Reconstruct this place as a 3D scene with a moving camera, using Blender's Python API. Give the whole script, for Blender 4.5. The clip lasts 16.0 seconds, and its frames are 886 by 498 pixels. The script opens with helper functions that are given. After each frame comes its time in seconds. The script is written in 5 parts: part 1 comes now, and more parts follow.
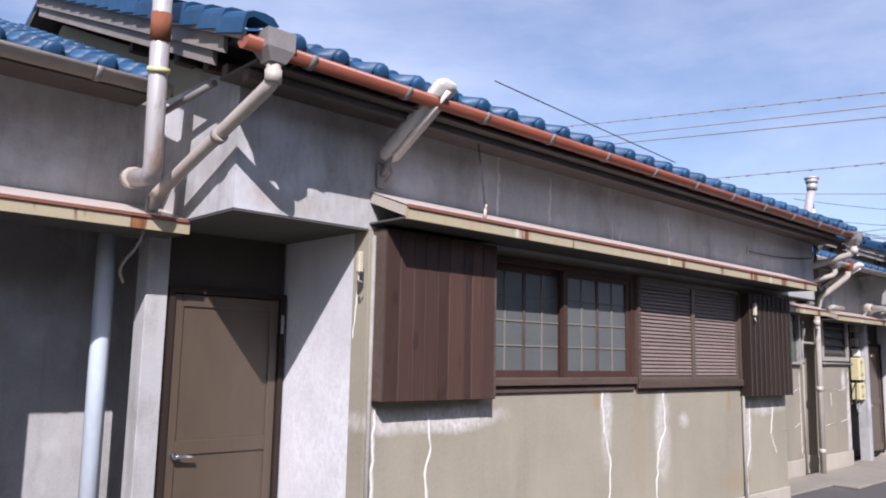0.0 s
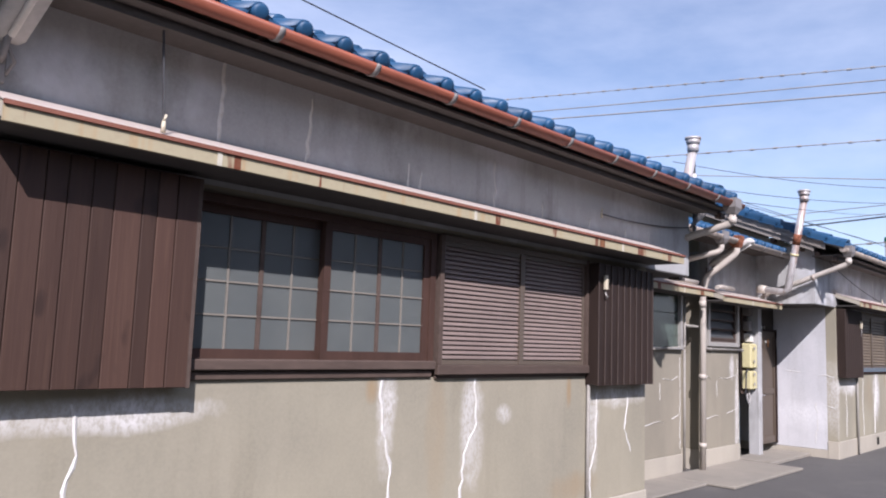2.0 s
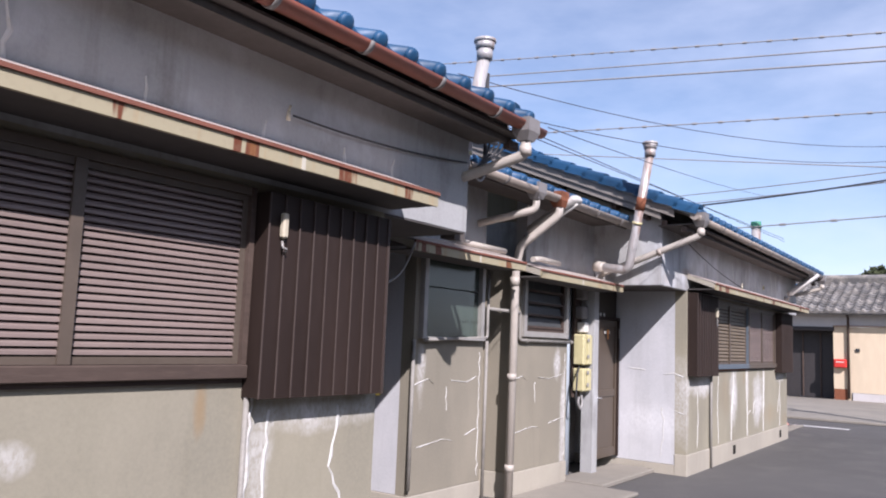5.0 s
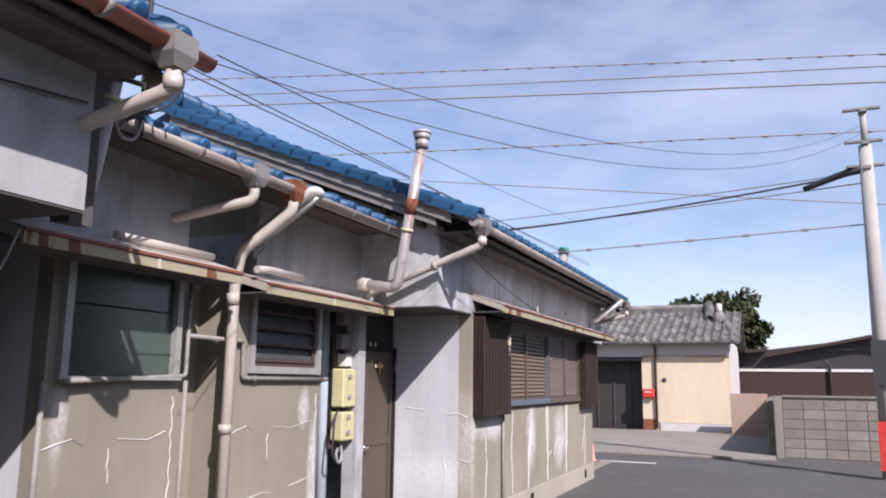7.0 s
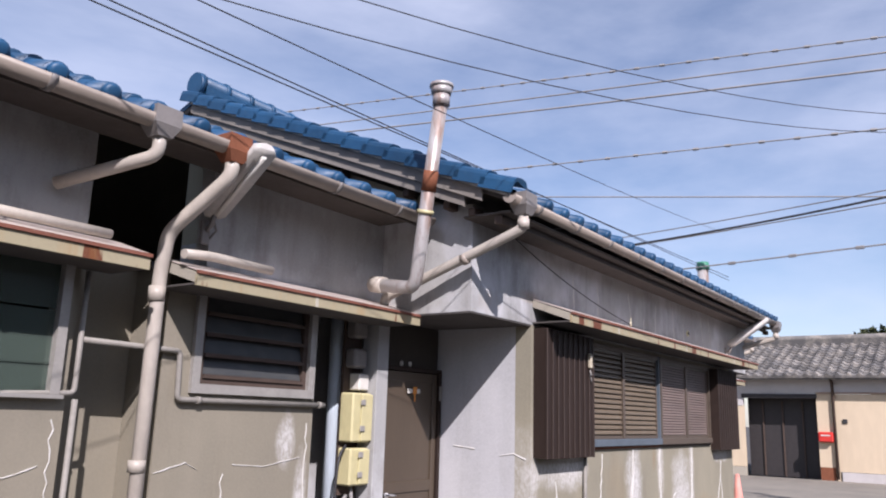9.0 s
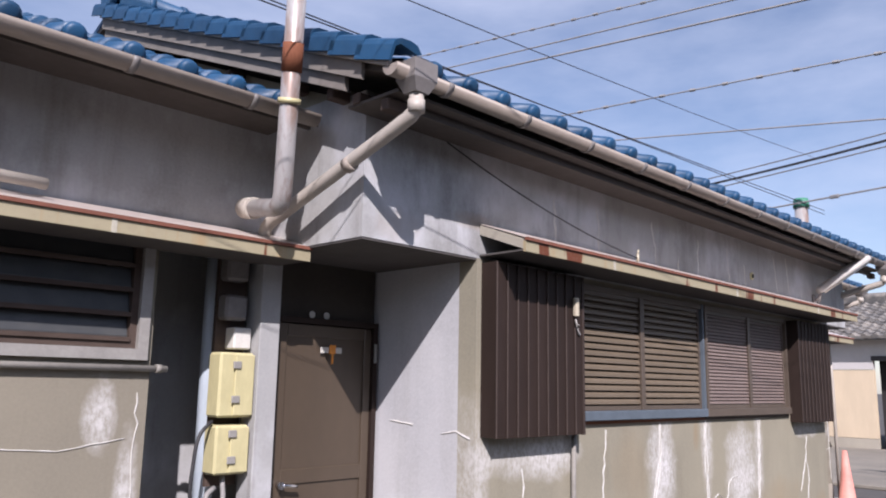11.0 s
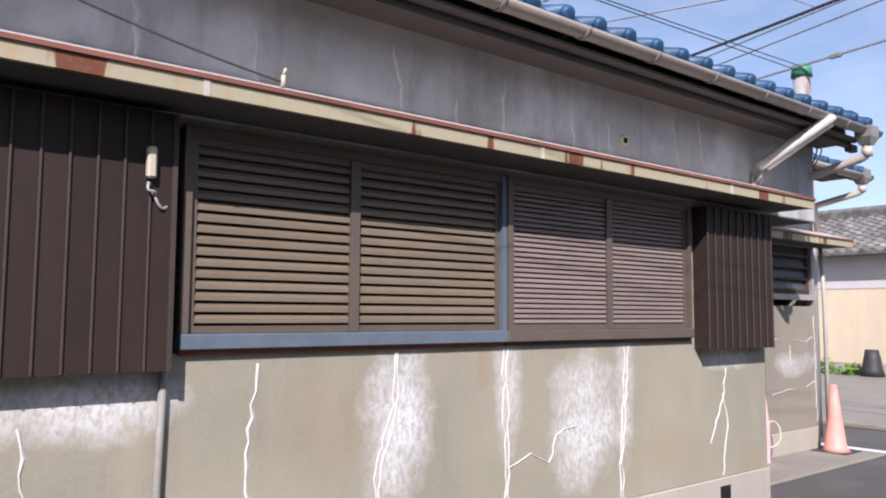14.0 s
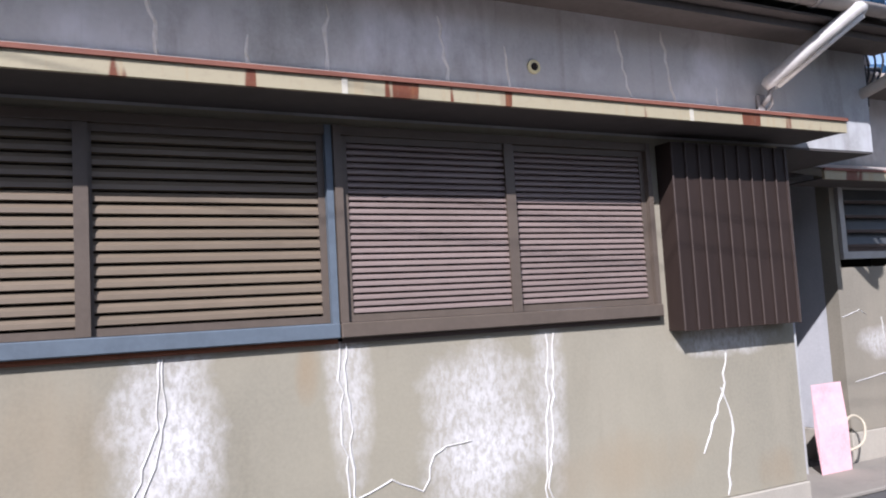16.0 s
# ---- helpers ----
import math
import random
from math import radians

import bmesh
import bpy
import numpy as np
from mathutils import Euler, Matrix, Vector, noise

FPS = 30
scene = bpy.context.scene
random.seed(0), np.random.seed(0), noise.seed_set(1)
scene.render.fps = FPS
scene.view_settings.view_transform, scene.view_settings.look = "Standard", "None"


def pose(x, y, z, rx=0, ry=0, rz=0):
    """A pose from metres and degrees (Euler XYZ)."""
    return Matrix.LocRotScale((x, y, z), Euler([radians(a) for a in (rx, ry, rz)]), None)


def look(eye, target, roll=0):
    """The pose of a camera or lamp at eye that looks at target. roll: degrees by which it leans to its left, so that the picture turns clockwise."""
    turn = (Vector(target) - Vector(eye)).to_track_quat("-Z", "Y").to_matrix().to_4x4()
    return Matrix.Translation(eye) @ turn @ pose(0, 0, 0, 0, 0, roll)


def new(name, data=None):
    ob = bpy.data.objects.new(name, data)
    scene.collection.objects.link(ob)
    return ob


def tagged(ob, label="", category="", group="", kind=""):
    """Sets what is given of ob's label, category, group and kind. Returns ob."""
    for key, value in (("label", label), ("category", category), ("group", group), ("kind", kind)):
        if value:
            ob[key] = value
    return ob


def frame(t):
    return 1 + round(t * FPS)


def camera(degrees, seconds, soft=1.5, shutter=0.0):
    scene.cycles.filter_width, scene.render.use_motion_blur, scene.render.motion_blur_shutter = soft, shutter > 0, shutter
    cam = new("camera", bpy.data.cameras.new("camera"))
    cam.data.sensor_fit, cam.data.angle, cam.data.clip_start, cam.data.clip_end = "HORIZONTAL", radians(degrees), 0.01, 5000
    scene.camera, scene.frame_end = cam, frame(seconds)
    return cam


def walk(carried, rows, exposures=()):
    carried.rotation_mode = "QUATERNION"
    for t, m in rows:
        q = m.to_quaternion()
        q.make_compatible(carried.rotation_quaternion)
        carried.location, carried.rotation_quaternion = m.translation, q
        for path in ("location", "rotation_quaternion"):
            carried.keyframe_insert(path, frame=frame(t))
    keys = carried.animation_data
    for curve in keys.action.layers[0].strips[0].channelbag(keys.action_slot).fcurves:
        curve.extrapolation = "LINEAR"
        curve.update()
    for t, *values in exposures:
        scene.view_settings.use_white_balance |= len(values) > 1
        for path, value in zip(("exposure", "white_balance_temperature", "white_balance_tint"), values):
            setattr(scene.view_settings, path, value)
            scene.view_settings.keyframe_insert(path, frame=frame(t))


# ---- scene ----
cam = camera(59.2, 16.0, soft=2.0)
METRES, EYE, TILT, LEAN, TURN = 16.0, 1.5, 0.0, 0.0, -43.1
ROWS = [
    (0.0, 0.0, 0.0, 0.0, -0.16, 7.9, -1.14),
    (0.5, 0.0212, 0.0155, 0.003, 1.96, 7.81, 1.39),
    (1.0, 0.0366, 0.0378, 0.0029, -3.74, 6.85, -1.35),
    (1.5, 0.0579, 0.0589, 0.0016, -3.78, 6.8, 0.74),
    (2.0, 0.0786, 0.0829, -0.0001, -4.29, 6.74, -2.02),
    (2.5, 0.1017, 0.1061, 0.0003, -5.35, 6.77, -0.67),
    (3.0, 0.1241, 0.1295, 0.0005, -7.56, 5.2, -2.1),
    (5.5, 0.2062, 0.263, 0.0003, -14.86, 7.48, -1.47),
    (6.0, 0.2241, 0.2888, 0.0019, -19.53, 8.02, 0.23),
    (6.5, 0.2478, 0.3082, 0.0013, -19.92, 7.14, -0.79),
    (7.0, 0.2737, 0.3268, 0.001, -23.93, 9.64, -0.73),
    (7.5, 0.3002, 0.3426, 0.0003, -19.19, 9.68, -0.24),
    (8.0, 0.3245, 0.3628, -0.002, -17.54, 10.49, -1.39),
    (10.5, 0.4429, 0.4717, -0.0018, -2.81, 11.72, -0.65),
    (11.0, 0.4681, 0.4935, -0.0021, -2.61, 9.87, -1.03),
    (11.5, 0.4916, 0.5143, -0.0035, -3.83, 12.25, -2.26),
    (12.0, 0.5183, 0.5347, -0.0036, 1.17, 11.16, -0.51),
    (12.5, 0.5417, 0.5582, -0.0064, -0.02, 8.63, -1.41),
    (13.0, 0.5689, 0.5795, -0.0062, -0.85, 7.75, 0.09),
    (13.5, 0.5933, 0.6016, -0.0066, 3.39, 5.24, -2.1),
    (14.0, 0.6185, 0.6244, -0.0065, 3.98, 4.78, -0.32),
    (14.5, 0.6441, 0.6434, -0.0054, 9.65, 5.91, -0.66),
    (15.0, 0.6664, 0.6677, -0.0071, 10.90, 6.0, -0.16),
    (15.5, 0.6874, 0.6858, -0.0085, 17.95, 5.36, 3.3),
    (16.0, 0.7078, 0.7032, -0.0106, 16.75, 4.64, 3.24),
]
walk(cam, [(t, pose(0, 0, EYE, TILT, LEAN, TURN) @ pose(METRES * x, METRES * y, METRES * z, 90 + pitch, roll, yaw)) for t, x, y, z, yaw, pitch, roll in ROWS],
     exposures=[(0.0, 0.80, 6080, 22), (3.0, 0.84, 6080, 22), (6.0, 0.82, 6100, 22), (8.0, 0.66, 6220, 22), (12.0, 0.64, 6180, 22), (14.0, 0.82, 6120, 20), (16.0, 0.90, 5850, 19)])

# ---- world, sun ----
SUN = Vector((0.84, 1.0, -1.06)).normalized()
world = bpy.data.worlds.new("sky")
scene.world = world
world.use_nodes = True
wn, wl = world.node_tree.nodes, world.node_tree.links
sky = wn.new("ShaderNodeTexSky")
sky.sky_type = "NISHITA"
sky.sun_disc = False
sky.sun_elevation = math.asin(-SUN.z)
sky.sun_rotation = math.atan2(-SUN.x, -SUN.y)
sky.air_density, sky.dust_density, sky.ozone_density = 1.0, 0.6, 1.3
# thin high cloud over the blue
tc = wn.new("ShaderNodeTexCoord")
mp = wn.new("ShaderNodeMapping")
mp.inputs["Scale"].default_value = (1.2, 2.2, 6.0)
cn = wn.new("ShaderNodeTexNoise")
cn.inputs["Scale"].default_value, cn.inputs["Detail"].default_value, cn.inputs["Roughness"].default_value = 1.3, 6, 0.55
cr = wn.new("ShaderNodeValToRGB")
cr.color_ramp.elements[0].position, cr.color_ramp.elements[0].color = 0.26, (0, 0, 0, 1)
cr.color_ramp.elements[1].position, cr.color_ramp.elements[1].color = 0.85, (0.75, 0.75, 0.75, 1)
mixs = wn.new("ShaderNodeMix")
mixs.data_type = "RGBA"
mixs.inputs["B"].default_value = (6.6, 7.2, 8.2, 1)
bgn = wn["Background"]
bgn.inputs["Strength"].default_value = 0.086
wl.new(tc.outputs["Generated"], mp.inputs["Vector"])
wl.new(mp.outputs["Vector"], cn.inputs["Vector"])
wl.new(cn.outputs["Fac"], cr.inputs["Fac"])
wl.new(cr.outputs["Color"], mixs.inputs["Factor"])
wl.new(sky.outputs["Color"], mixs.inputs["A"])
wl.new(mixs.outputs["Result"], bgn.inputs["Color"])
lamp_data = bpy.data.lights.new("sun", "SUN")
lamp_data.energy, lamp_data.angle, lamp_data.color = 4.4, radians(0.55), (1.0, 0.955, 0.9)
sun_ob = new("sun", lamp_data)
sun_ob.matrix_world = look((0, 0, 30), Vector((0, 0, 30)) + SUN)


# ---- materials ----
class Mat:
    """A small builder round one node material."""
    def __init__(self, name, color, rough=0.7, metal=0.0, spec=0.5):
        self.m = bpy.data.materials.new(name)
        self.m.use_nodes = True
        self.n, self.l = self.m.node_tree.nodes, self.m.node_tree.links
        self.b = self.n["Principled BSDF"]
        self.b.inputs["Roughness"].default_value = rough
        self.b.inputs["Metallic"].default_value = metal
        self.b.inputs["Specular IOR Level"].default_value = spec
        self.b.inputs["Base Color"].default_value = (*color, 1)
        self.geo = self.n.new("ShaderNodeNewGeometry")
        rgb = self.n.new("ShaderNodeRGB")
        rgb.outputs[0].default_value = (*color, 1)
        self.col = rgb.outputs[0]
        self.height = None

    def noise(self, scale, detail=4, rough=0.55, stretch=(1, 1, 1)):
        mapping = self.n.new("ShaderNodeMapping")
        mapping.inputs["Scale"].default_value = stretch
        self.l.new(self.geo.outputs["Position"], mapping.inputs["Vector"])
        tex = self.n.new("ShaderNodeTexNoise")
        tex.inputs["Scale"].default_value, tex.inputs["Detail"].default_value, tex.inputs["Roughness"].default_value = scale, detail, rough
        self.l.new(mapping.outputs["Vector"], tex.inputs["Vector"])
        return tex.outputs["Fac"]

    def ramp(self, fac, lo, hi):
        r = self.n.new("ShaderNodeMapRange")
        r.inputs["From Min"].default_value, r.inputs["From Max"].default_value = lo, hi
        self.l.new(fac, r.inputs["Value"])
        return r.outputs["Result"]

    def math(self, op, a, b=None, c=None):
        k = self.n.new("ShaderNodeMath")
        k.operation = op
        for i, v in enumerate((a, b, c)):
            if v is None:
                continue
            if isinstance(v, (int, float)):
                k.inputs[i].default_value = v
            else:
                self.l.new(v, k.inputs[i])
        return k.outputs[0]

    def over(self, fac, color, mode="MIX"):
        mx = self.n.new("ShaderNodeMix")
        mx.data_type, mx.blend_type = "RGBA", mode
        if isinstance(fac, (int, float)):
            mx.inputs["Factor"].default_value = fac
        else:
            self.l.new(fac, mx.inputs["Factor"])
        self.l.new(self.col, mx.inputs["A"])
        mx.inputs["B"].default_value = (*color, 1)
        self.col = mx.outputs["Result"]
        return self

    def axis(self, i):
        sp = self.n.new("ShaderNodeSeparateXYZ")
        self.l.new(self.geo.outputs["Position"], sp.inputs[0])
        return sp.outputs[i]

    def vary(self, amount):
        info = self.n.new("ShaderNodeObjectInfo")
        self.over(self.math("MULTIPLY", info.outputs["Random"], amount), (0.0, 0.0, 0.0))
        return self

    def island(self, amount):
        self.over(self.math("MULTIPLY", self.geo.outputs["Random Per Island"], amount), (0.0, 0.0, 0.0))
        return self

    def bump(self, fac, strength, dist=0.01):
        bp = self.n.new("ShaderNodeBump")
        bp.inputs["Strength"].default_value, bp.inputs["Distance"].default_value = strength, dist
        self.l.new(fac, bp.inputs["Height"])
        if self.height is not None:
            self.l.new(self.height, bp.inputs["Normal"])
        self.height = bp.outputs["Normal"]
        return self

    def rough(self, fac, lo, hi):
        r = self.n.new("ShaderNodeMapRange")
        r.inputs["To Min"].default_value, r.inputs["To Max"].default_value = lo, hi
        self.l.new(fac, r.inputs["Value"])
        self.l.new(r.outputs["Result"], self.b.inputs["Roughness"])
        return self

    def done(self):
        self.l.new(self.col, self.b.inputs["Base Color"])
        if self.height is not None:
            self.l.new(self.height, self.b.inputs["Normal"])
        return self.m


def plaster(name, base, spots=(), white=(0.62, 0.61, 0.6), runs=(), bloom=0.0):
    """Old cement render: blotches, runs, fine grit, lime bloom round the repaired cracks, and bluish bounce light
    painted in above z 2.
    """
    k = Mat(name, base, 0.92, spec=0.2)
    k.over(k.math("MULTIPLY", k.ramp(k.noise(0.9, 5), 0.38, 0.68), 0.7), (base[0] * 0.72, base[1] * 0.73, base[2] * 0.76))
    k.over(k.math("MULTIPLY", k.ramp(k.noise(2.2, 6, 0.6, (1, 1, 0.25)), 0.5, 0.78), 0.5), (base[0] * 1.22, base[1] * 1.2, base[2] * 1.22))
    k.over(k.math("MULTIPLY", k.ramp(k.noise(6, 5, 0.6, (1, 1, 0.12)), 0.55, 0.8), 0.4), (base[0] * 0.6, base[1] * 0.58, base[2] * 0.55))
    if bloom:
        k.over(k.math("MULTIPLY", k.ramp(k.noise(1.7, 5, 0.6, (1, 1, 0.8)), 0.50, 0.72), bloom), (0.60, 0.61, 0.65))
        k.over(k.math("MULTIPLY", k.ramp(k.noise(2.6, 6, 0.65, (1, 1, 0.45)), 0.52, 0.74), bloom), (0.15, 0.145, 0.135))
        k.over(k.math("MULTIPLY", k.ramp(k.noise(9, 5, 0.6, (1, 1, 0.08)), 0.56, 0.75), bloom * 0.6), (0.17, 0.155, 0.135))
    fine = k.noise(60, 3)
    k.over(k.math("MULTIPLY", k.ramp(fine, 0.3, 0.8), 0.25), (base[0] * 1.3, base[1] * 1.3, base[2] * 1.3))
    if spots:
        xs, zs = k.axis(0), k.axis(2)
        bloom = k.noise(2.6, 6, 0.62)
        speck = k.ramp(k.noise(38, 4, 0.7, (1, 1, 0.6)), 0.38, 0.58)
        for x, z, rx, rz, amt in spots:
            d = k.math("ADD", k.math("POWER", k.math("MULTIPLY", k.math("SUBTRACT", xs, x), 1 / rx), 2.0),
                       k.math("POWER", k.math("MULTIPLY", k.math("SUBTRACT", zs, z), 1 / rz), 2.0))
            near = k.math("SUBTRACT", 0.9, d)
            near = k.math("ADD", near, k.math("MULTIPLY", k.math("SUBTRACT", bloom, 0.5), 2.6))
            # above z 2 a smooth bluish tint imitates sky and ground bounce
            k.over(k.math("MULTIPLY", k.math("MULTIPLY", k.ramp(near, 0.0, 1.1), (k.math("ADD", k.math("MULTIPLY", speck, 0.6), 0.4) if z < 2 else 0.6)), amt), white if z < 2 else (0.52, 0.53, 0.56))
    if runs:
        xs, zs = k.axis(0), k.axis(2)
        wob = k.noise(5, 4, 0.6, (1, 1, 0.3))
        for x, z, rx, rz, amt in runs:
            d = k.math("ADD", k.math("POWER", k.math("MULTIPLY", k.math("SUBTRACT", xs, x), 1 / rx), 2.0),
                       k.math("POWER", k.math("MULTIPLY", k.math("SUBTRACT", zs, z), 1 / rz), 2.0))
            near = k.math("ADD", k.math("SUBTRACT", 1.0, d), k.math("MULTIPLY", k.math("SUBTRACT", wob, 0.5), 2.2))
            k.over(k.math("MULTIPLY", k.ramp(near, 0.0, 1.2), amt), (0.27, 0.165, 0.07))
    k.bump(fine, 0.22, 0.005).bump(k.noise(7, 4), 0.14, 0.02)
    return k.done()


BASE = (0.280, 0.257, 0.193)
# spots with z over 2 are painted bounce light for the upper wall
M_wall_a = plaster("cement_render_a", BASE, [(3.4, 1.12, 0.75, 0.10, 0.8), (5.15, 1.0, 0.10, 0.4, 0.7), (5.95, 0.9, 0.16, 0.5, 0.75), (7.5, 0.9, 0.10, 0.5, 0.7),
                                             (7.95, 1.1, 0.5, 0.14, 0.8), (6.3, 1.0, 0.10, 0.08, 0.5), (6.6, 2.50, 2.6, 0.26, 1.0), (4.2, 2.52, 1.6, 0.26, 0.9), (2.3, 2.42, 0.55, 0.22, 0.5)],
                   runs=[(5.02, 1.2, 0.06, 0.10, 0.6), (7.12, 1.14, 0.05, 0.16, 0.75), (5.6, 0.9, 0.12, 0.5, 0.25), (7.2, 0.4, 0.4, 0.12, 0.3), (3.0, 0.5, 0.3, 0.2, 0.2)])
# here too the spots over z 2 stand in for bounced light
M_wall_b = plaster("cement_render_b", BASE, [(14.8, 1.05, 0.6, 0.17, 0.85), (16.33, 0.85, 0.26, 0.55, 0.95), (17.08, 1.0, 0.12, 0.5, 0.7), (17.75, 0.75, 0.42, 0.45, 0.9),
                                             (18.1, 0.9, 0.12, 0.5, 0.6), (19.3, 1.1, 0.5, 0.12, 0.85), (17.4, 2.50, 3.2, 0.28, 1.0), (13.9, 2.4, 0.5, 0.2, 0.5), (14.26, 0.9, 0.12, 0.6, 0.5)],
                   runs=[(15.9, 0.9, 0.3, 0.35, 0.18), (16.9, 1.1, 0.06, 0.14, 0.35), (18.6, 0.5, 0.5, 0.2, 0.22), (19.6, 0.35, 0.2, 0.15, 0.3)])
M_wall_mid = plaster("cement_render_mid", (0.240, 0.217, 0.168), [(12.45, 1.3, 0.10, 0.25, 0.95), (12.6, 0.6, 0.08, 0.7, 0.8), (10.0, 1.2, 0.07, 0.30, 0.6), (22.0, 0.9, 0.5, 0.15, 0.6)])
M_upper = plaster("upper_render", (0.36, 0.36, 0.35), bloom=0.75, runs=[(13.6, 2.3, 0.18, 0.12, 0.3), (14.2, 2.42, 0.2, 0.06, 0.45), (2.2, 2.32, 0.3, 0.08, 0.3)])
M_pale = plaster("pale_render", (0.47, 0.47, 0.475), [(2.78, 1.1, 0.05, 0.8, 0.6), (14.24, 0.6, 0.3, 0.25, 0.5)], (0.7, 0.7, 0.7))
M_crack = Mat("white_filler", (0.52, 0.51, 0.49), 0.85)
M_crack.over(M_crack.ramp(M_crack.noise(30), 0.45, 0.7), (0.45, 0.43, 0.38))
M_crack = M_crack.done()
M_base = plaster("footing_cement", (0.36, 0.33, 0.27))


def simple(name, color, rough=0.6, metal=0.0, spec=0.5, dark=0.5, scale=8.0, stretch=(1, 1, 1), bump=0.15, vary=0.0, grain=60):
    k = Mat(name, color, rough, metal, spec)
    k.over(k.math("MULTIPLY", k.ramp(k.noise(scale, 5, 0.6, stretch), 0.4, 0.75), dark), tuple(c * 0.55 for c in color))
    k.over(k.math("MULTIPLY", k.ramp(k.noise(scale * 6, 4, 0.6, stretch), 0.45, 0.8), dark * 0.6), tuple(min(1, c * 1.5) for c in color))
    if vary:
        k.vary(vary)
    k.bump(k.noise(grain, 3, 0.6, stretch), bump, 0.005)
    return k.done()


M_tin = simple("brown_sheet_metal", (0.032, 0.021, 0.017), 0.6, 0.0, 0.2, 0.5, 3.0, (1, 1, 0.3), 0.06, 0.2)
M_tin_edge = simple("worn_brown_edge", (0.052, 0.037, 0.031), 0.6, 0.0, 0.3, 0.5, 9.0)
M_slat = simple("brown_shutter_slat", (0.155, 0.120, 0.082), 0.5, 0.0, 0.4, 0.4, 4.0, (0.4, 1, 1), 0.05, 0.12)
M_slat_pink = simple("faded_shutter_slat", (0.215, 0.165, 0.145), 0.5, 0.0, 0.4, 0.4, 4.0, (0.4, 1, 1), 0.05, 0.12)
M_shut_frame = simple("shutter_frame_brown", (0.10, 0.078, 0.060), 0.5, 0.0, 0.4, 0.4, 5.0)
M_bluegrey = simple("blue_grey_sill", (0.10, 0.125, 0.15), 0.5, 0.0, 0.4, 0.4, 7.0)
# near-black that paints the shade in holes, slat gaps and rooms
M_dark = simple("shade_black", (0.018, 0.016, 0.015), 0.9, 0, 0.1)
M_oldwood = simple("weathered_frame_wood", (0.085, 0.06, 0.048), 0.75, 0, 0.3, 0.7, 6.0, (0.25, 1, 1), 0.4, 0.15)
M_redwood = simple("reddish_frame_wood", (0.055, 0.029, 0.021), 0.65, 0, 0.3, 0.6, 6.0, (1, 1, 0.25), 0.3)
k = Mat("stained_board", (0.070, 0.037, 0.026), 0.62, 0, 0.35)
k.over(k.math("MULTIPLY", k.ramp(k.noise(14, 5, 0.65, (1, 1, 0.07)), 0.42, 0.7), 0.8), (0.055, 0.028, 0.020))
k.over(k.math("MULTIPLY", k.ramp(k.noise(60, 4, 0.6, (1, 1, 0.04)), 0.5, 0.8), 0.5), (0.11, 0.062, 0.040))
k.over(k.math("MULTIPLY", k.ramp(k.noise(7.5, 2, 0.5, (1, 1, 0.55)), 0.62, 0.70), 0.8), (0.035, 0.018, 0.013))
k.vary(0.5).bump(k.noise(50, 4, 0.6, (1, 1, 0.05)), 0.5, 0.004)
M_board = k.done()
k = Mat("frosted_glass", (0.125, 0.138, 0.135), 0.30, 0, 0.5)
k.b.inputs["Transmission Weight"].default_value = 0.35
k.over(k.math("MULTIPLY", k.ramp(k.noise(3, 5), 0.4, 0.8), 0.5), (0.18, 0.19, 0.175)).bump(k.noise(120, 2), 0.1, 0.003)
M_glass = k.done()
k = Mat("green_tinted_glass", (0.105, 0.14, 0.12), 0.14, 0, 0.5)
k.b.inputs["Transmission Weight"].default_value = 0.55
k.over(k.math("MULTIPLY", k.ramp(k.noise(4, 5), 0.45, 0.8), 0.4), (0.12, 0.15, 0.125))
M_green = k.done()
M_blind = simple("pale_inner_screen", (0.085, 0.10, 0.11), 0.85, 0, 0.1, 0.3, 2.0)
M_lath = simple("screen_lath", (0.18, 0.165, 0.14), 0.7, 0, 0.2, 0.3)
k = Mat("blue_glazed_tile", (0.017, 0.088, 0.195), 0.3, 0, 0.4)
k.over(k.math("MULTIPLY", k.ramp(k.noise(5, 5), 0.4, 0.75), 0.6), (0.010, 0.045, 0.10))
k.over(k.math("MULTIPLY", k.ramp(k.noise(30, 5, 0.7), 0.55, 0.8), 0.4), (0.10, 0.17, 0.20))
k.vary(0.35).island(0.3).rough(k.noise(12, 4), 0.32, 0.7)
M_tile = k.done()
M_gut_red = simple("red_brown_gutter", (0.27, 0.085, 0.05), 0.45, 0, 0.4, 0.55, 5.0, (0.4, 1, 1), 0.05)
M_gut = simple("grey_brown_gutter", (0.31, 0.265, 0.225), 0.5, 0, 0.4, 0.55, 5.0, (0.4, 1, 1), 0.05)
M_pvc = simple("grey_beige_pipe", (0.42, 0.38, 0.33), 0.45, 0, 0.4, 0.4, 6.0, (1, 1, 0.5), 0.05)
M_pvc_blue = simple("pale_blue_pipe", (0.50, 0.57, 0.63), 0.4, 0, 0.4, 0.3, 5.0, (1, 1, 0.4), 0.04)
M_hopper = simple("grey_hopper", (0.20, 0.185, 0.175), 0.5, 0, 0.4, 0.4, 8.0)
k = Mat("flue_metal", (0.40, 0.385, 0.375), 0.4, 0.2, 0.5)
k.over(k.math("MULTIPLY", k.ramp(k.noise(7, 5, 0.6, (1, 1, 0.2)), 0.5, 0.66), 0.8), (0.24, 0.15, 0.11))
k.over(k.math("MULTIPLY", k.ramp(k.noise(18, 5, 0.7, (1, 1, 0.15)), 0.55, 0.7), 0.6), (0.16, 0.09, 0.06))
M_flue = k.done()
